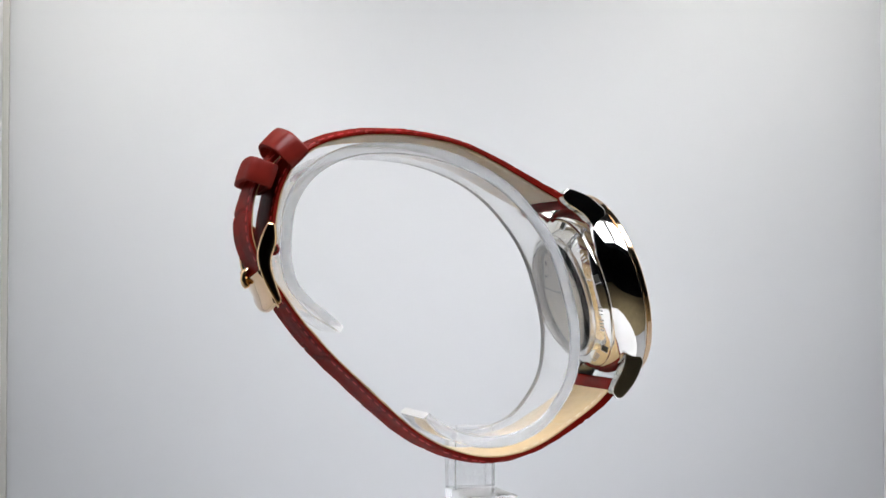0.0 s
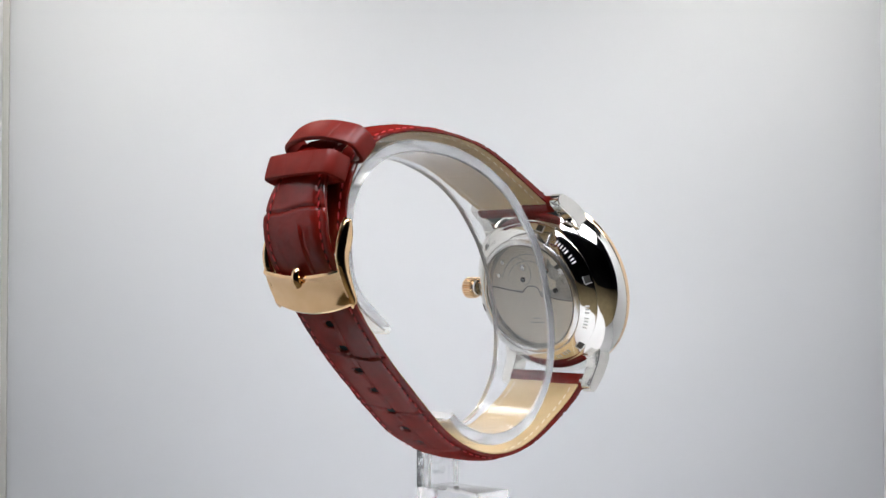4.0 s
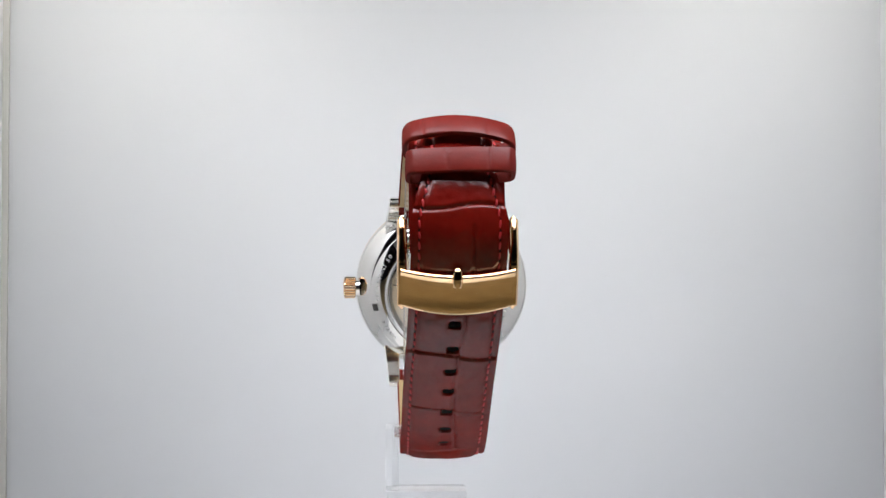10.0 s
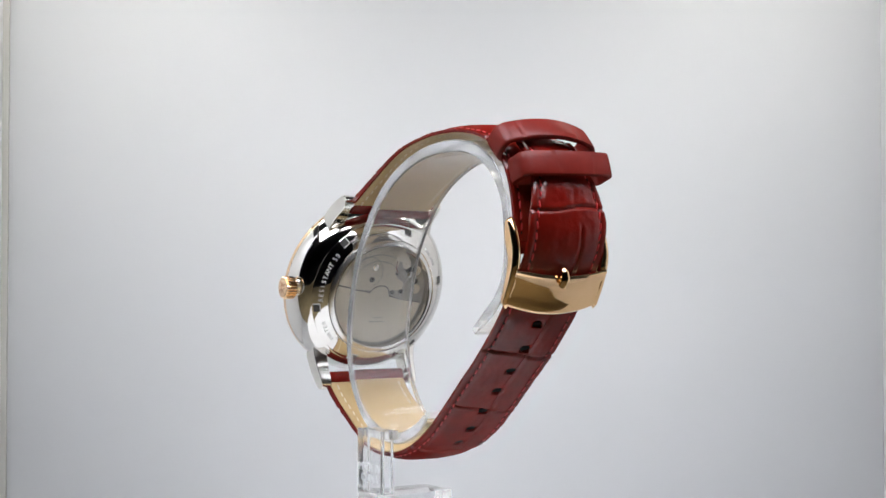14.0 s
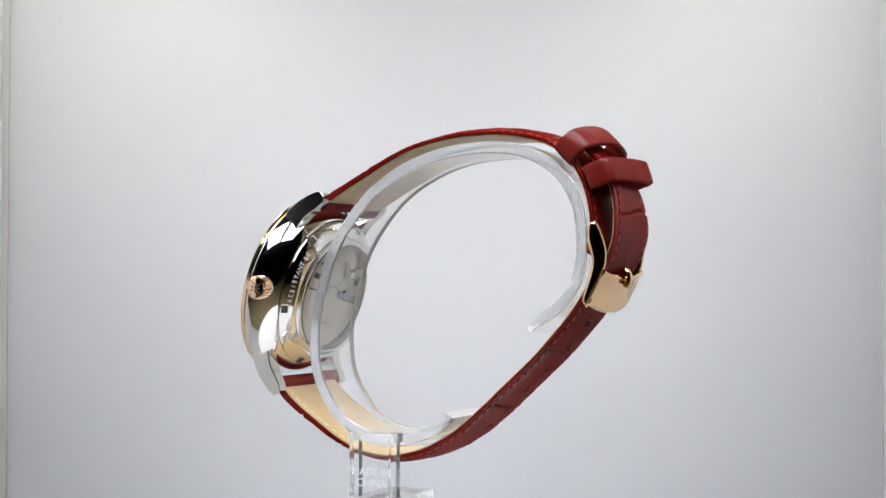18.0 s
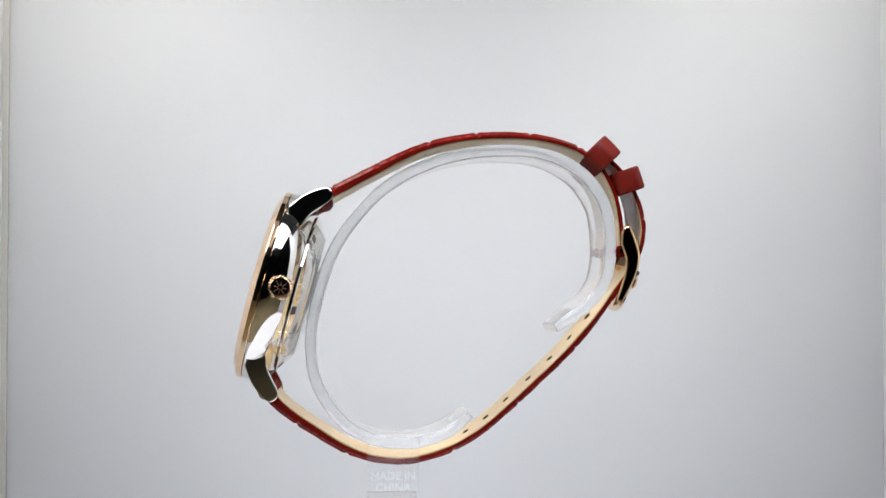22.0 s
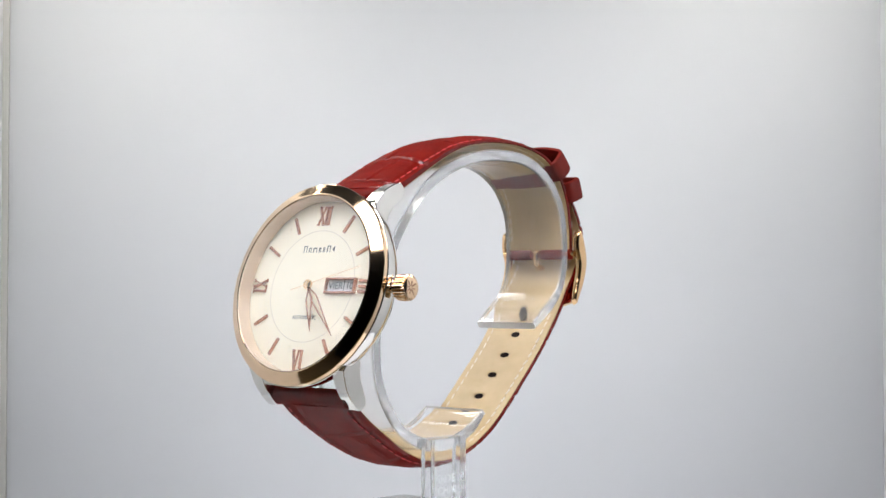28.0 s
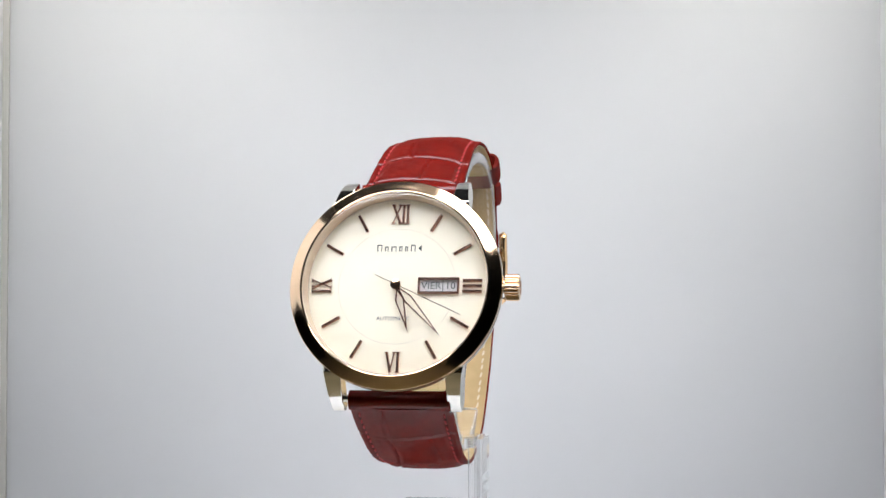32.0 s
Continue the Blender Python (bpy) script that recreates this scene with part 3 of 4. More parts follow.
    for x, y, r, nt, mat in ((-4.6, 2.2, 1.5, 24, silver_plate), (-9.9, 0.9, 1.2, 18, silver_plate), (-8.3, 7.2, 1.1, 18, base_plate), (-2.2, 9.3, 1.6, 24, silver_plate)):
        out = [(x + (r if i % 2 else r * 0.87) * math.cos(math.pi * i / nt), y + (r if i % 2 else r * 0.87) * math.sin(math.pi * i / nt)) for i in range(2 * nt)]
        part("gear", prism(out, -6.76, -6.6, 0, 1, axis="z"), mat, mv, "small toothed gear", smooth=False)
    cock = [(-3.4, 10.8), (-4.6, 10.9), (-6.9, 8.0), (-7.2, 6.6), (-6.2, 5.9), (-5.3, 6.6), (-4.4, 8.6)]
    plate(cock, -6.98, -6.86, silver_plate, "balance_cock")
    w = lathe([(2.42, -6.6), (2.6, -6.65), (2.6, -6.8), (2.42, -6.82)], 48, closed=True)
    w.transform(Matrix.Translation((-6.05 * MM, 7.0 * MM, 0)))
    part("balance_wheel", w, rose_dark, mv, "copper-coloured balance wheel")
    w = lathe([(0, -6.82), (1.3, -6.82), (1.42, -6.72)], 40)
    w.transform(Matrix.Translation((-5.7 * MM, 4.4 * MM, 0)))
    part("recess", w, base_plate, mv, "grey round recess")
    w = lathe([(0.45, -6.85), (0.3, -6.97), (0, -6.95)], 20)
    w.transform(Matrix.Translation((-6.05 * MM, 7.0 * MM, 0)))
    part("jewel", w, ruby, mv)
    lines = bmesh.new()
    for y, half in ((-5.6, 1.0), (-6.6, 2.0)):
        box_into(lines, -half * MM, half * MM, (y - 0.12) * MM, (y + 0.12) * MM, -7.225 * MM, -7.2 * MM)
    part("rotor_bars", lines, base_plate, mv)


def strap(path, side, half, thick, skew, creases, holes, label, pad):
    """One strap half. path: the outer face in the (y, z) plane, from the lug outwards; side: 1 where outward is up, -1 below;
    half, thick, skew: half width, thickness and sideways shift along the run, 0 to 1; creases: grooves of the embossed hide."""
    pts, tan, length = curve_points(path, 0.3)
    n, cols = len(pts), 60
    nor = [Vector((t.y, -t.x)) * side for t in tan]

    for i in range(n):
        pts[i] = pts[i] + nor[i] * pad(i / (n - 1))

    def lift(s, x, w):
        """Height of the padded face over its edge."""
        k = min(1.0, abs(x) / (w - 1.1))
        h = -(0.05 + 1.15 * pad(s / length)) * k ** 3.4 - 0.25 * max(0.0, (abs(x) - w + 0.8) / 0.8) ** 2
        for f, along in creases:
            g = 1.0
            if along is True:
                d = s - f(x)
            else:
                d = x - f(s)
                g = max(0.0, min(1.0, (s - along[0]) / 0.8, (along[1] - s) / 0.8))
            h -= g * (1.0 if along is True else 0.8) * (0.38 * math.exp(-(d / 0.3) ** 2) - 0.06 * math.exp(-((abs(d) - 0.8) / 0.6) ** 2))
        h += 0.10 * noise.noise((s * 0.35, x * 0.35, 3.1 * side)) + 0.05 * noise.noise((s * 0.9, x * 0.9, 5.3))
        h -= 0.22 * math.exp(-((w - abs(x) - 1.55) / 0.5) ** 2)
        for hs in holes:
            q = ((s - hs) / 0.74) ** 4 + (x / 1.08) ** 4
            h -= 1.1 / (1 + q ** 4) if q < 9 else 0
        return h
    top = bmesh.new()
    low = bmesh.new()
    creased = ((17.0, -8, 1), (19.4, -3, 7), (24.5, -7, 4), (27.0, 0, 8), (29.2, -8, -1), (40.0, -6, 6)) if side > 0 else ((13.0, -5, 7), (16.5, -8, 0))
    rows_t, rows_e, rows_l = [], [], []
    for i, (p, nv) in enumerate(zip(pts, nor)):
        s = length * i / (n - 1)
        f = i / (n - 1)
        w, th, cx = half(f), thick(f) + pad(f), skew(f) + MID
        rt = []
        for j in range(cols + 1):
            x = w * (2 * j / cols - 1)
            o = p + nv * lift(s, x, w)
            rt.append(top.verts.new(((cx + x) * MM, o.x * MM, o.y * MM)))
        rows_t.append(rt)
        q = p - nv * (th - 0.28)
        rows_e.append([top.verts.new(((cx + e * w) * MM, q.x * MM, q.y * MM)) for e in (-1, 1)])
        rl = []
        wl = w - 0.3
        for j in range(cols // 2 + 1):
            x = wl * (4 * j / cols - 1)
            d = 0.0
            for hs in holes:
                qq = ((s - hs) / 0.66) ** 2 + (x / 1.0) ** 2
                d += 0.5 / (1 + qq ** 6) if qq < 4 else 0
            for ws, w0, w1 in creased:
                if w0 < x < w1:
                    d += 0.16 * math.exp(-((s - ws - 0.5 * math.sin(0.45 * x + ws)) / 0.34) ** 2) * min(1.0, (x - w0) / 2, (w1 - x) / 2)
            o = p - nv * (th - d - 0.13 * noise.noise((s * 0.28, x * 0.07, 7.7)) - 0.03 * noise.noise((s * 0.8, x * 0.5, 2.2)))
            rl.append(low.verts.new(((cx + x) * MM, o.x * MM, o.y * MM)))
        ql = p - nv * (th - 0.2)
        rl = [low.verts.new(((cx - wl) * MM, ql.x * MM, ql.y * MM))] + rl + [low.verts.new(((cx + wl) * MM, ql.x * MM, ql.y * MM))]
        rows_l.append(rl)
    for i in range(n - 1):
        for j in range(cols):
            top.faces.new((rows_t[i][j], rows_t[i + 1][j], rows_t[i + 1][j + 1], rows_t[i][j + 1]))
        top.faces.new((rows_e[i][0], rows_e[i + 1][0], rows_t[i + 1][0], rows_t[i][0]))
        top.faces.new((rows_t[i][-1], rows_t[i + 1][-1], rows_e[i + 1][1], rows_e[i][1]))
        top.faces.new((rows_e[i][0], rows_e[i][1], rows_e[i + 1][1], rows_e[i + 1][0]))
        for j in range(len(rows_l[0]) - 1):
            low.faces.new((rows_l[i][j], rows_l[i][j + 1], rows_l[i + 1][j + 1], rows_l[i + 1][j]))
    for i in (0, n - 1):
        top.faces.new(rows_t[i] + [rows_e[i][1], rows_e[i][0]])
        low.faces.new(rows_l[i])
    roll = bmesh.new()
    bmesh.ops.create_cone(roll, cap_ends=True, segments=40, radius1=1.85 * MM, radius2=1.85 * MM, depth=19.3 * MM)
    by, bz = (24.5, 21.7) if side > 0 else (35.9, -17.9)
    roll.transform(Matrix.Translation((MID * MM, by * MM, bz * MM)) @ Matrix.Rotation(radians(90), 4, "Y"))
    merge(top, roll, Matrix.Identity(4))
    if side > 0:
        for x0, x1 in ((-8.9, -1.3), (1.3, 8.9)):
            wrap = bmesh.new()
            bmesh.ops.create_cone(wrap, cap_ends=True, segments=32, radius1=1.25 * MM, radius2=1.25 * MM, depth=(x1 - x0) * MM)
            wrap.transform(Matrix.Translation(((MID + 0.5 + (x0 + x1) / 2) * MM, -37.75 * MM, 10.9 * MM)) @ Matrix.Rotation(radians(90), 4, "Y"))
            merge(top, wrap, Matrix.Identity(4))
    ob = part("strap", top, leather, watch, label, angle=50)
    part("lining", low, lining, ob, "smooth beige leather lining")
    # stitches, as short threads along both edges, outside and inside
    for outside, mat, name, step in ((True, red_thread, "stitching", 2.05), (False, cream_thread, "lining_stitching", 2.3)):
        for sx in (-1, 1):
            bm = bmesh.new()
            s = 3.2
            while s < length - 2.0:
                i = min(n - 3, int(s / length * (n - 1)))
                f = i / (n - 1)
                x = sx * (half(f) - (1.55 if outside else 1.9))
                o = pts[i] + nor[i] * (lift(s, x, half(f)) - 0.01) if outside else pts[i] - nor[i] * (thick(f) + pad(f) + 0.03)
                c = Vector(((skew(f) + MID + x) * MM, o.x * MM, o.y * MM))
                t3 = Vector((0.12 * sx, tan[i].x, tan[i].y)).normalized()
                n3 = Vector((0, nor[i].x, nor[i].y))
                b3 = t3.cross(n3)
                rings = []
                for d, r in ((-0.8, 0.05), (-0.5, 0.21), (0.0, 0.24), (0.5, 0.21), (0.8, 0.05)):
                    sink = -0.1 if abs(d) > 0.7 else 0.0
                    rings.append([bm.verts.new(c + (t3 * d + n3 * (sink + 0.06 + 0.7 * r * math.sin(a)) + b3 * r * math.cos(a)) * MM) for a in (0, math.pi / 3, 2 * math.pi / 3, math.pi, 4 * math.pi / 3, 5 * math.pi / 3)])
                for a, b in zip(rings, rings[1:]):
                    for k in range(6):
                        bm.faces.new((a[k], a[(k + 1) % 6], b[(k + 1) % 6], b[k]))
                s += step
            if outside:
                # dark discs between the stitches, painted as shaded needle holes
                pin = bmesh.new()
                s = 3.2 + step / 2
                while s < length - 2.0:
                    i = min(n - 3, int(s / length * (n - 1)))
                    f = i / (n - 1)
                    x = sx * (half(f) - 1.55)
                    o = pts[i] + nor[i] * (lift(s, x, half(f)) + 0.03)
                    c = Vector(((skew(f) + MID + x) * MM, o.x * MM, o.y * MM))
                    t3, n3 = Vector((0, tan[i].x, tan[i].y)), Vector((0, nor[i].x, nor[i].y))
                    low_r = [pin.verts.new(c + (t3 * 0.3 * math.cos(a) + Vector((1, 0, 0)) * 0.26 * math.sin(a) - n3 * 0.2) * MM) for a in [math.pi / 4 * k for k in range(8)]]
                    top_r = [pin.verts.new(v.co + n3 * 0.2 * MM) for v in low_r]
                    pin.faces.new(top_r)
                    for k in range(8):
                        pin.faces.new((low_r[k], low_r[(k + 1) % 8], top_r[(k + 1) % 8], top_r[k]))
                    s += step
                part("stitch_hole_shade", pin, hole_shade, ob, "dark discs standing in for the shade in needle holes")["kind"] = "stuff"
            st = part(name, bm, mat, ob, "red stitching thread" if outside else "cream stitching thread")
            st["kind"] = "stuff"
    for hs in holes:
        i = min(n - 3, int(hs / length * (n - 1)))
        o = pts[i] - nor[i] * ((thick(i / (n - 1)) + pad(i / (n - 1))) * 0.42)
        # a dark plug in the strap's thickness makes the punched pit look deep
        bm = lathe([(0, 0.45), (0.92, 0.45), (0.92, -1.25), (0, -1.25)], 24)
        t3, n3 = Vector((0, tan[i].x, tan[i].y)), Vector((0, nor[i].x, nor[i].y))
        m = Matrix.Identity(4)
        m.col[0], m.col[1], m.col[2] = (1.25, 0, 0, 0), (*(t3 * 0.8), 0), (*n3, 0)
        m.translation = Vector(((skew(i / (n - 1)) + MID) * MM, o.x * MM, o.y * MM))
        bm.transform(m)
        part("hole", bm, hole_shade, ob, "dark plug standing in for the shade in a punched hole")
    return ob, pts, tan, length


def wave(at, amp, freq, phase, lean=0.0):
    return lambda x: at + amp * math.sin(freq * x + phase) + lean * x


UPPER = [(25.6, 22.4), (21.7, 24.3), (14.9, 27.8), (9.1, 30.7), (3.2, 33.1), (-2.7, 34.5), (-8.5, 35.3), (-14.4, 35.5), (-20.2, 35.1), (-26.1, 33.8), (-30.2, 31.9), (-34.3, 28.3), (-37.0, 23.0), (-38.2, 17.0), (-38.5, 11.2)]
LOWER = [(36.6, -18.9), (32.4, -22.7), (26.5, -26.6), (20.7, -30.0), (14.9, -32.1), (9.0, -32.9), (3.2, -32.2), (-2.6, -30.2), (-8.5, -26.8), (-14.3, -22.0), (-20.1, -16.7), (-26.0, -11.2), (-31.8, -4.9), (-34.9, -0.9), (-37.0, 2.2), (-39.3, 5.4), (-41.9, 9.8), (-43.1, 14.4), (-42.8, 19.1), (-41.7, 23.2), (-39.4, 27.4), (-36.6, 30.4), (-35.2, 31.6)]


def near_hole_runs(path, places):
    """Run lengths along a path at which it passes nearest to given (y, z) places."""
    pts, tan, length = curve_points(path, 0.1)
    return [length * min(range(len(pts)), key=lambda i: (pts[i] - Vector(q)).length) / (len(pts) - 1) for q in places]


def build_straps():
    def half_u(f):
        return 9.75 - 0.75 * min(1, f / 0.6)

    def thick_u(f):
        return 2.0 - 0.8 * min(1, f / 0.35)
    cu = [(wave(3.6, 0.35, 0.3, 0.4), True), (wave(14.5, 0.9, 0.28, 1.2), True), (wave(25.5, 0.6, 0.3, 2.2), True), (wave(36.5, 0.7, 0.3, 0.2), True), (wave(47.5, 0.6, 0.3, 1.0), True), (wave(58, 0.6, 0.3, 1.0), True),
          (wave(-1.8, 0.5, 0.2, 0.5), (3.6, 14.5)), (wave(2.6, 0.6, 0.25, 2.0), (14.5, 25.5)), (wave(-3.9, 0.4, 0.22, 1.0), (25.5, 36.5)), (wave(2.9, 0.5, 0.22, 1.0), (36.5, 58))]
    strap(UPPER, 1, half_u, thick_u, lambda f: 0.5 * f, cu, [], "red crocodile-embossed leather strap half with buckle", lambda f: 0.85 * min(1, max(0.35, (0.95 - f) / 0.2)))

    def half_l(f):
        return 9.75 - 0.8 * min(1, f / 0.3) - 2.5 * max(0.0, min(1.0, (f - 0.855) / 0.085))

    def thick_l(f):
        return 2.05 - 0.8 * min(1, f / 0.2)

    def skew_l(f):
        return -0.6 * math.exp(-((f - 0.38) / 0.2) ** 2) + (0.7 * max(0, min(1, (f - 0.55) / 0.25)))
    hs = near_hole_runs(LOWER, [(-34.4, -4.0), (-30.0, -8.6), (-25.7, -13.3), (-21.2, -17.6), (-16.1, -21.7), (-11.4, -25.4), (-7.0, -28.6)])
    hs = [h - 0.45 for h in hs]
    cl = [(wave(9.5, 0.7, 0.3, 0.3), True), (wave(21, 0.6, 0.3, 1.3), True), (wave(32.5, 0.6, 0.3, 2.0), True), (wave(44, 0.5, 0.35, 0.3), True), (wave(hs[4] + 0.3, 0.45, 0.34, 2.7, -0.11), True), (wave(hs[1] - 1.9, 0.5, 0.33, 2.5, -0.11), True), (wave(near_hole_runs(LOWER, [(-43.2, 18.2)])[0], 0.35, 0.4, 0.2, 0.04), True),
          (wave(3.3, 0.4, 0.14, 0.5), (0, 9.5)), (wave(4.0, 0.9, 0.25, 0.5), (9.5, 32)), (wave(-4.4, 0.7, 0.16, 1.5), (9.5, 21)), (wave(1.6, 0.6, 0.14, 1.5), (44, hs[0] + 4)), (wave(2.4, 0.5, 0.2, 0.5), (hs[0] + 9, 106))]
    strap(LOWER, -1, half_l, thick_l, skew_l, cl, hs, "red crocodile-embossed leather strap half with punched holes", lambda f: 0.85 * min(1, max(0.5, (0.78 - f) / 0.15)))


def keeper(cy, cz, ty, tz, width, height, half, shift, arch, dents, lean):
    """A leather loop round both strap ends, its band along the strap."""
    bm = bmesh.new()
    t = Vector((0, ty, tz)).normalized()
    nn = Vector((0, tz, -ty)).normalized()
    loop, r = [], 1.85
    corners = ((half - r, height / 2 - r, 0), (-half + r, height / 2 - r, 90), (-half + r, -height / 2 + r, 180), (half - r, -height / 2 + r, 270))
    for x, h, a0 in corners:
        for k in range(7):
            a = radians(a0 + 15 * k)
            loop.append((x, h, math.cos(a), math.sin(a)))
        if a0 in (0, 180):
            sg = 1 if a0 == 0 else -1
            loop += [(sg * (half - r) * (1 - 2 * k / 72), h, 0.0, sg * 1.0) for k in range(1, 72)]
    th = 0.95
    grid = []
    for d, off in ((-0.5, 0.0), (-0.5, 0.55), (-0.47, 0.9), (-0.4, 1.0), (-0.15, 1.06), (0.15, 1.06), (0.4, 1.0), (0.47, 0.9), (0.5, 0.55), (0.5, 0.0)):
        row = []
        for x, h, c, s in loop:
            xx = x + c * (r - th + th * off)
            puff = arch * (1 - (xx / half) ** 2) if h > 0 else 0.0
            if off > 0.95:
                puff -= (1 if h > 0 else -1) * 0.16 * sum(math.exp(-((xx - g - 0.25 * d * slant) / 0.22) ** 2) for g, slant in dents)
            q = Vector((MID + shift + xx, cy, cz)) + nn * (h + puff + s * (r - th + th * off)) + t * d * width + Vector((0, lean[0] * xx - 0.25, lean[1] * xx + 0.15))
            row.append(bm.verts.new(q * MM))
        grid.append(row)
    k = len(loop)
    for a, b in zip(grid, grid[1:] + grid[:1]):
        for i in range(k):
            bm.faces.new((a[i], a[(i + 1) % k], b[(i + 1) % k], b[i]))
    return part("keeper", bm, leather_edge, watch, "red leather keeper loop", angle=50)


def build_buckle():
    bk = tagged(new("buckle"), "polished gold tang buckle")
    bk.parent = watch
    outer = [(-38.7, 17.0), (-39.8, 15.1), (-40.7, 12.8), (-41.3, 10.3), (-41.1, 7.9), (-40.4, 5.6), (-39.5, 3.5), (-38.3, 1.4), (-37.2, -0.5), (-36.6, -0.9)]
    inner = [(-36.2, 0.2), (-36.6, 1.8), (-37.5, 4.5), (-38.2, 7.0), (-38.3, 9.1), (-37.7, 11.0), (-37.3, 12.8), (-37.5, 14.9), (-38.2, 16.5)]
    po, pi_ = curve_points(outer, 0.5)[0], curve_points(inner[::-1], 0.5)[0]
    for sx in (-1, 1):
        bm = bmesh.new()
        rings = []
        for k in range(41):
            f = 0.015 + 0.97 * k / 40
            o, i = po[round(f * (len(po) - 1))], pi_[round(f * (len(pi_) - 1))]
            c, h = (o + i) / 2, (o - i) / 2
            wide = 0.95 * min(1.0, math.sqrt(min(k, 40 - k) / 2.5 + 0.12))
            ring = []
            for a in range(16):
                ca, sa = math.cos(math.pi * a / 8), math.sin(math.pi * a / 8)
                ca, sa = math.copysign(abs(ca) ** 0.75, ca), math.copysign(abs(sa) ** 0.75, sa)
                p = c + h * sa
                ring.append(bm.verts.new(((MID + 0.5 + sx * 10.35 + wide * ca) * MM, p.x * MM, p.y * MM)))
            rings.append(ring)
        for p, q in zip(rings, rings[1:]):
            for a in range(16):
                bm.faces.new((p[a], p[(a + 1) % 16], q[(a + 1) % 16], q[a]))
        bm.faces.new(rings[0])
        bm.faces.new(rings[-1][::-1])
        bmesh.ops.recalc_face_normals(bm, faces=bm.faces)
        part("side_wing", bm, gold, bk, angle=60)
    # the curved bar across the strap: hollowed face, rolled lower lip
    section = ((-38.75, 5.2), (-39.5, 5.5), (-40.2, 5.72), (-40.62, 5.78), (-40.95, 5.66), (-41.14, 5.38), (-41.1, 5.06), (-40.9, 4.84), (-40.5, 4.5), (-39.75, 3.3), (-38.9, 1.5), (-38.3, 0.3), (-38.25, -0.45), (-37.85, -1.1), (-37.25, -1.35), (-36.65, -1.05), (-36.5, -0.5), (-37.2, 0.9), (-38.3, 3.2))
    bm = bmesh.new()
    rows = []
    for k in range(25):
        x = -10.6 + 21.2 * k / 24
        bow = 0.45 * (1 - (x / 10.6) ** 2)
        row = []
        for y, z in section:
            e = (x / 10.6) ** 2
            zz = z - 0.45 + 1.8 * e if z < 1.0 else z - 0.2 + 1.3 * e
            row.append(bm.verts.new(((MID + 0.5 + x) * MM, (y - bow) * MM, zz * MM)))
        rows.append(row)
    for a, b in zip(rows, rows[1:]):
        for i in range(len(section)):
            j = (i + 1) % len(section)
            bm.faces.new((a[i], a[j], b[j], b[i]))
    bm.faces.new(rows[0])
    bm.faces.new(rows[-1][::-1])
    part("cross_bar", bm, gold, bk, angle=30)
    # tang: a hooked pin from the hinge through the hole onto the bar
    pts, tan, _ = curve_points([(-37.7, 11.9), (-36.9, 11.2), (-37.0, 9.5), (-37.9, 8.0), (-39.6, 7.4), (-40.9, 7.0), (-41.8, 6.2), (-42.05, 5.2), (-41.8, 4.2), (-41.2, 3.4)], 0.25)
    bm = bmesh.new()
    rings = []
    for i, (p, t) in enumerate(zip(pts, tan)):
        f = i / (len(pts) - 1)
        r = 0.7 + 0.3 * f - (0.28 if i == len(pts) - 1 else 0)
        nn = Vector((t.y, -t.x))
        rings.append([bm.verts.new(((MID + 0.35 + r * math.cos(a)) * MM, (p.x + nn.x * r * math.sin(a) * 0.8) * MM, (p.y + nn.y * r * math.sin(a) * 0.8) * MM)) for a in [2 * math.pi * k / 16 for k in range(16)]])
    for a, b in zip(rings, rings[1:]):
        for i in range(16):
            bm.faces.new((a[i], a[(i + 1) % 16], b[(i + 1) % 16], b[i]))
    bm.faces.new(rings[0])
    bm.faces.new(rings[-1][::-1])
    part("tang", bm, gold, bk, "gold buckle tang")
    bm = bmesh.new()
    bmesh.ops.create_cone(bm, cap_ends=True, segments=16, radius1=0.6 * MM, radius2=0.6 * MM, depth=20 * MM)
    bm.transform(Matrix.Translation(((MID + 0.5) * MM, -37.7 * MM, 11.0 * MM)) @ Matrix.Rotation(radians(90), 4, "Y"))
    part("hinge_bar", bm, gold, bk)


RING = [(-6.4, -23.6), (-2.6, -27.2), (3.2, -29.5), (9.1, -30.1), (14.9, -29.1), (20.8, -26.0), (25.3, -20.6), (27.7, -15.4), (28.5, -9.6), (28.2, -3.7), (26.6, 3.3), (24.3, 10.2), (20.9, 16.2), (15.0, 23.1), (9.1, 27.4), (3.2, 30.2), (-2.7, 32.0), (-8.5, 32.9), (-14.4, 33.1), (-20.3, 32.6), (-26.2, 30.6), (-31.6, 26.6), (-35.2, 20.7), (-36.3, 13.9), (-36.1, 8.0), (-34.5, 2.8), (-30.3, -1.9), (-24.0, -5.9)]


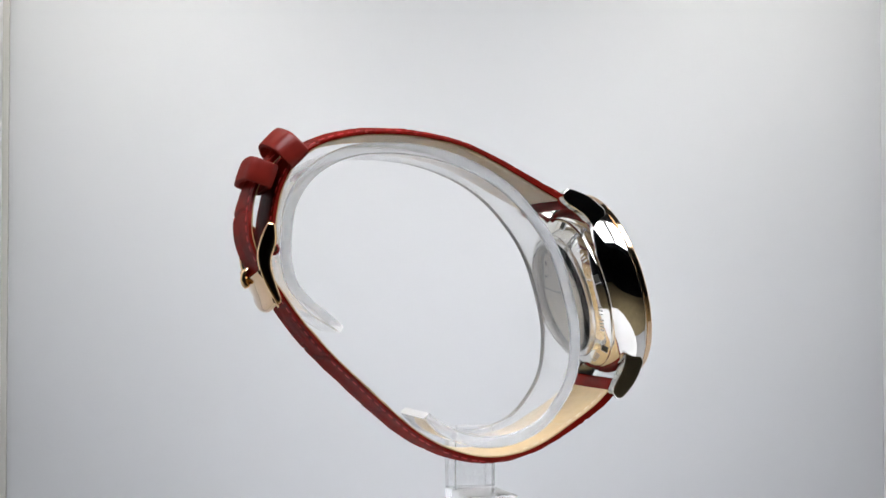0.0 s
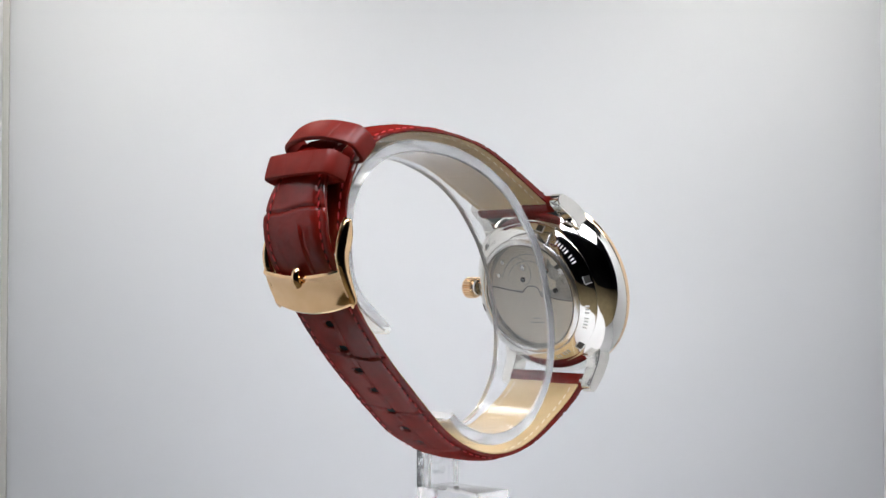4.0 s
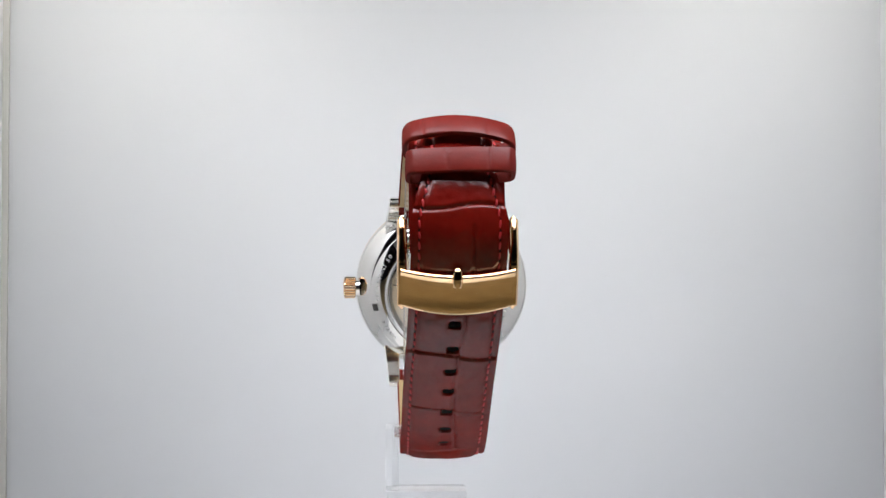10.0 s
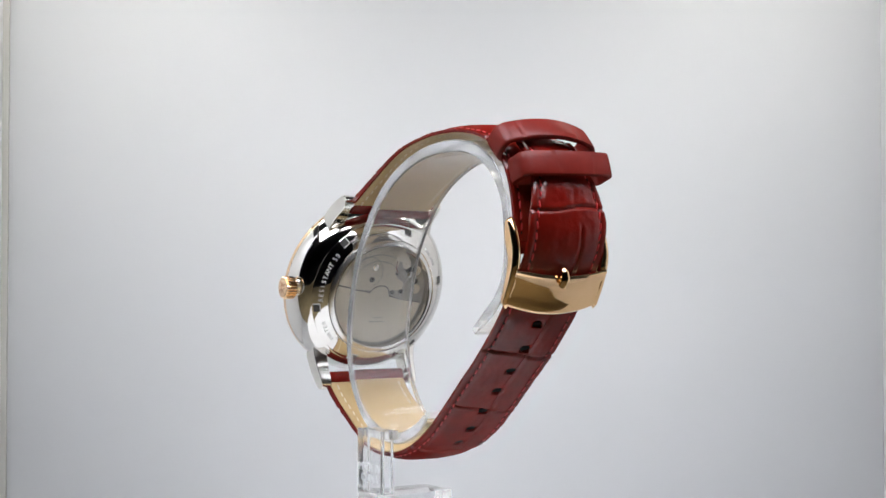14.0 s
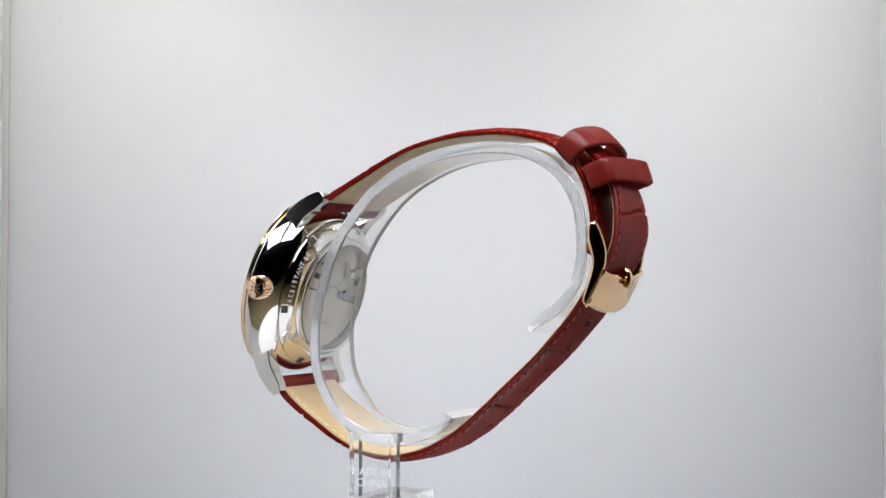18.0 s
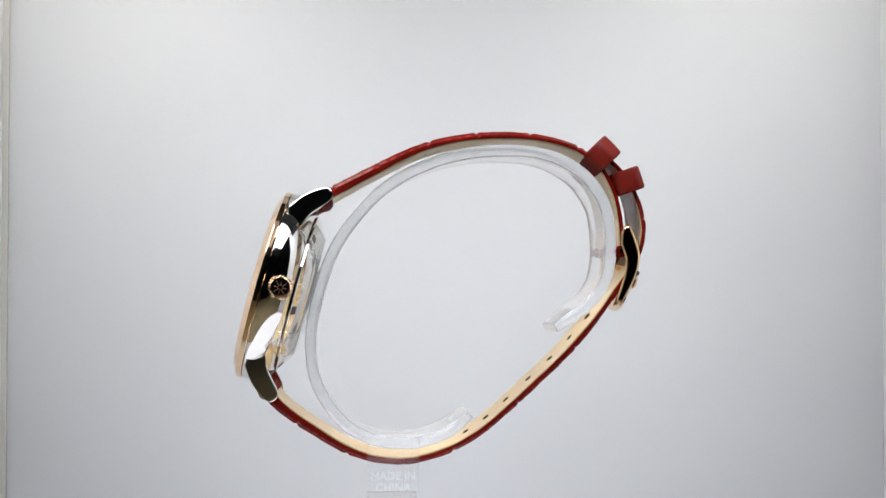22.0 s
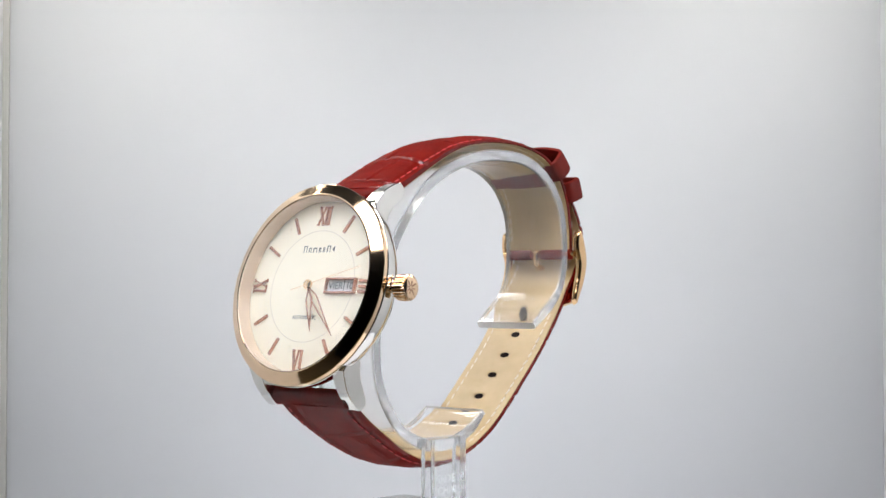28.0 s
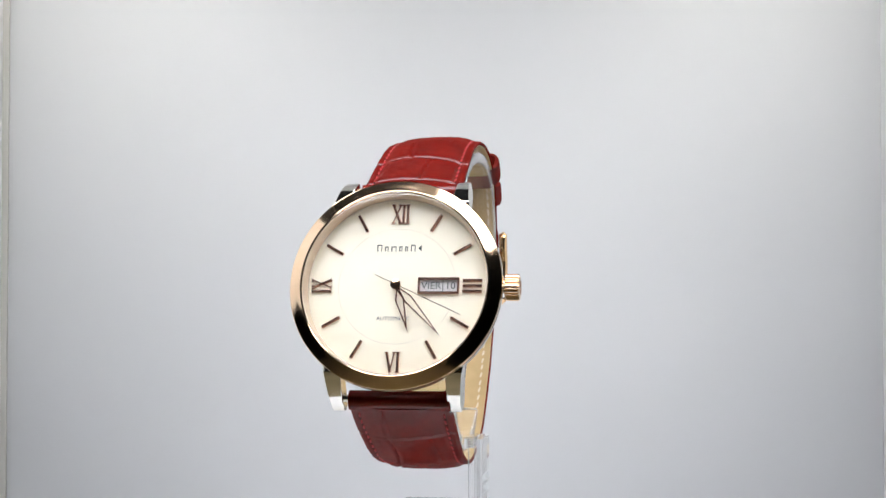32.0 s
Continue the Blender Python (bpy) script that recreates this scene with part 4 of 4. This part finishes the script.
def build_stand():
    x0, x1, th = -7.2, 8.5, 2.5
    pts, tan, length = curve_points(RING, 0.8)
    bm = bmesh.new()
    rows = []
    n = len(pts)
    for i, (p, t) in enumerate(zip(pts, tan)):
        nv = Vector((t.y, -t.x))
        q = p - nv * th * min(1.0, 0.66 + 0.5 * min(i, n - 1 - i) / 9.0)
        b = 0.3
        row = []
        for x, c in ((x0 + b, p), (x1 - b, p), (x1, p - nv * b), (x1, q + nv * b), (x1 - b, q), (x0 + b, q), (x0, q + nv * b), (x0, p - nv * b)):
            row.append(bm.verts.new((x * MM, (c.x + 0.04 * (x - 0.5)) * MM, c.y * MM)))
        rows.append(row)
    for a, b in zip(rows, rows[1:]):
        for i in range(8):
            f = bm.faces.new((a[i], a[(i + 1) % 8], b[(i + 1) % 8], b[i]))
            f.material_index = 0 if i in (0, 4) else 1
    bm.faces.new(rows[0]).material_index = 2
    bm.faces.new(rows[-1][::-1]).material_index = 2
    ring = part("ring", bm, acrylic, stand, "clear acrylic C-shaped ring", angle=30)
    ring.data.materials.append(frosted)
    ring.data.materials.append(acrylic_cut)
    # upright: a channel with two flanges beside the strap, tied to the ring by a short shelf
    xa, xb, ya, yb = -11.25, -8.5, 4.8, 15.4
    zt, zb = -27.0, -40.3
    out = [(xa, ya), (xb, ya), (xb, ya + 1.7), (xa + 1.25, ya + 1.7), (xa + 1.25, yb - 1.7), (xb, yb - 1.7), (xb, yb), (xa, yb)]
    up = part("upright", prism(out, zb, zt, 0.12, 1, axis="z"), acrylic, stand, "clear acrylic channel-shaped upright", angle=30)
    part("shelf", box((xb - 1.0) * MM, (x0 - 0.05) * MM, ya * MM, yb * MM, -28.9 * MM, (zt + 0.06) * MM, 0.2 * MM), acrylic, stand)
    part("foot", box(xa * MM, 6.2 * MM, ya * MM, yb * MM, -51.6 * MM, (zb - 0.05) * MM, 0.3 * MM), acrylic, stand, "clear acrylic foot plate")
    for body, z in (("MADE IN", -35.1), ("CHINA", -37.4)):
        g = text_mesh(body, 2.3, 0.08)
        g.transform(Matrix.Translation(((xa - 0.06) * MM, (ya + yb) / 2 * MM, z * MM)) @ Matrix.Rotation(radians(-90), 4, "Z") @ Matrix.Rotation(radians(90), 4, "X"))
        part("moulded_letters", g, acrylic_print, up, "raised whitish letters")
    for ob in (ring, *[o for o in stand.children if o.name.split(".")[0] in ("upright", "shelf", "foot")]):
        ob.visible_shadow = False


photo_box()
room()
build_case()
build_dial()
second_hand = build_hands()
build_caseback()
build_straps()
keeper(-33.5, 30.45, -0.70, -0.72, 5.1, 5.2, 10.7, 0.95, 2.5, ((-6.9, 1), (5.4, -3)), (-0.05, -0.025))
keeper(-39.45, 25.7, -0.316, -0.949, 4.9, 5.9, 10.2, 0.95, 0.7, ((-2.7, 4), (5.1, -1)), (-0.065, 0.02))
build_buckle()
build_stand()

turntable = tagged(new("turntable"), "white motor turntable with a round plate under the stand", "turntable")
part("plate", lathe([(0, -51.6), (52.2, -51.6), (53.0, -52.2), (53.0, -56.2), (52.4, -56.8), (0, -56.8)], 128), wall_white, turntable)
part("drum", lathe([(34.0, -56.8), (34.0, -146.5), (0, -146.5)], 96), wall_white, turntable)
part("base", lathe([(0, -146.5), (38.0, -146.5), (39.5, -147.5), (39.5, -149.9), (0, -149.9)], 96), wall_white, turntable)

# turn of the stand and the watch on it, degrees at each half second
TURN = [
    (0.0, -72.60), (0.5, -68.70), (1.0, -64.90), (1.5, -61.00), (2.0, -57.06), (2.5, -53.65), (3.0, -50.13), (3.5, -46.52), (5.5, -31.70),
    (6.0, -28.05), (6.5, -24.43), (7.0, -20.80), (7.5, -17.12), (8.0, -13.40), (8.5, -9.61), (9.0, -5.70), (9.5, -1.69), (10.0, 2.39), (10.5, 6.37),
    (11.0, 10.14), (11.5, 13.81), (12.0, 17.45), (12.5, 21.04), (13.0, 24.64), (13.5, 28.33), (14.0, 32.10), (14.5, 35.86), (16.5, 50.80),
    (17.0, 54.51), (17.5, 58.20), (18.0, 61.86), (18.5, 65.53), (19.0, 69.26), (19.5, 73.09), (20.0, 77.03), (20.5, 81.06), (21.0, 85.17),
    (21.5, 89.30), (22.0, 93.41), (22.5, 97.50), (23.0, 101.53), (23.5, 105.45), (24.0, 109.22), (24.5, 112.87), (25.0, 116.48), (25.5, 120.16),
    (27.5, 135.31), (28.0, 139.22), (28.5, 143.23), (29.0, 147.28), (29.5, 151.32), (30.0, 155.27), (30.5, 159.09), (31.0, 162.80), (31.5, 166.44),
    (32.0, 170.11),
]
SECOND_AT_END, SECOND_RATE = 115.0, 10.0


def motions():
    rows = [(t, pose(0, 0, LIFT * MM, 0, 0, a)) for t, a in TURN]
    walk(watch, rows)
    walk(stand, rows)
    walk(turntable, rows)
    walk(second_hand, [(t, DIAL_M @ Matrix.Rotation(radians(-(SECOND_AT_END + (t - 32.0) * SECOND_RATE)), 4, "Z")) for t in range(0, 33, 4)])


motions()
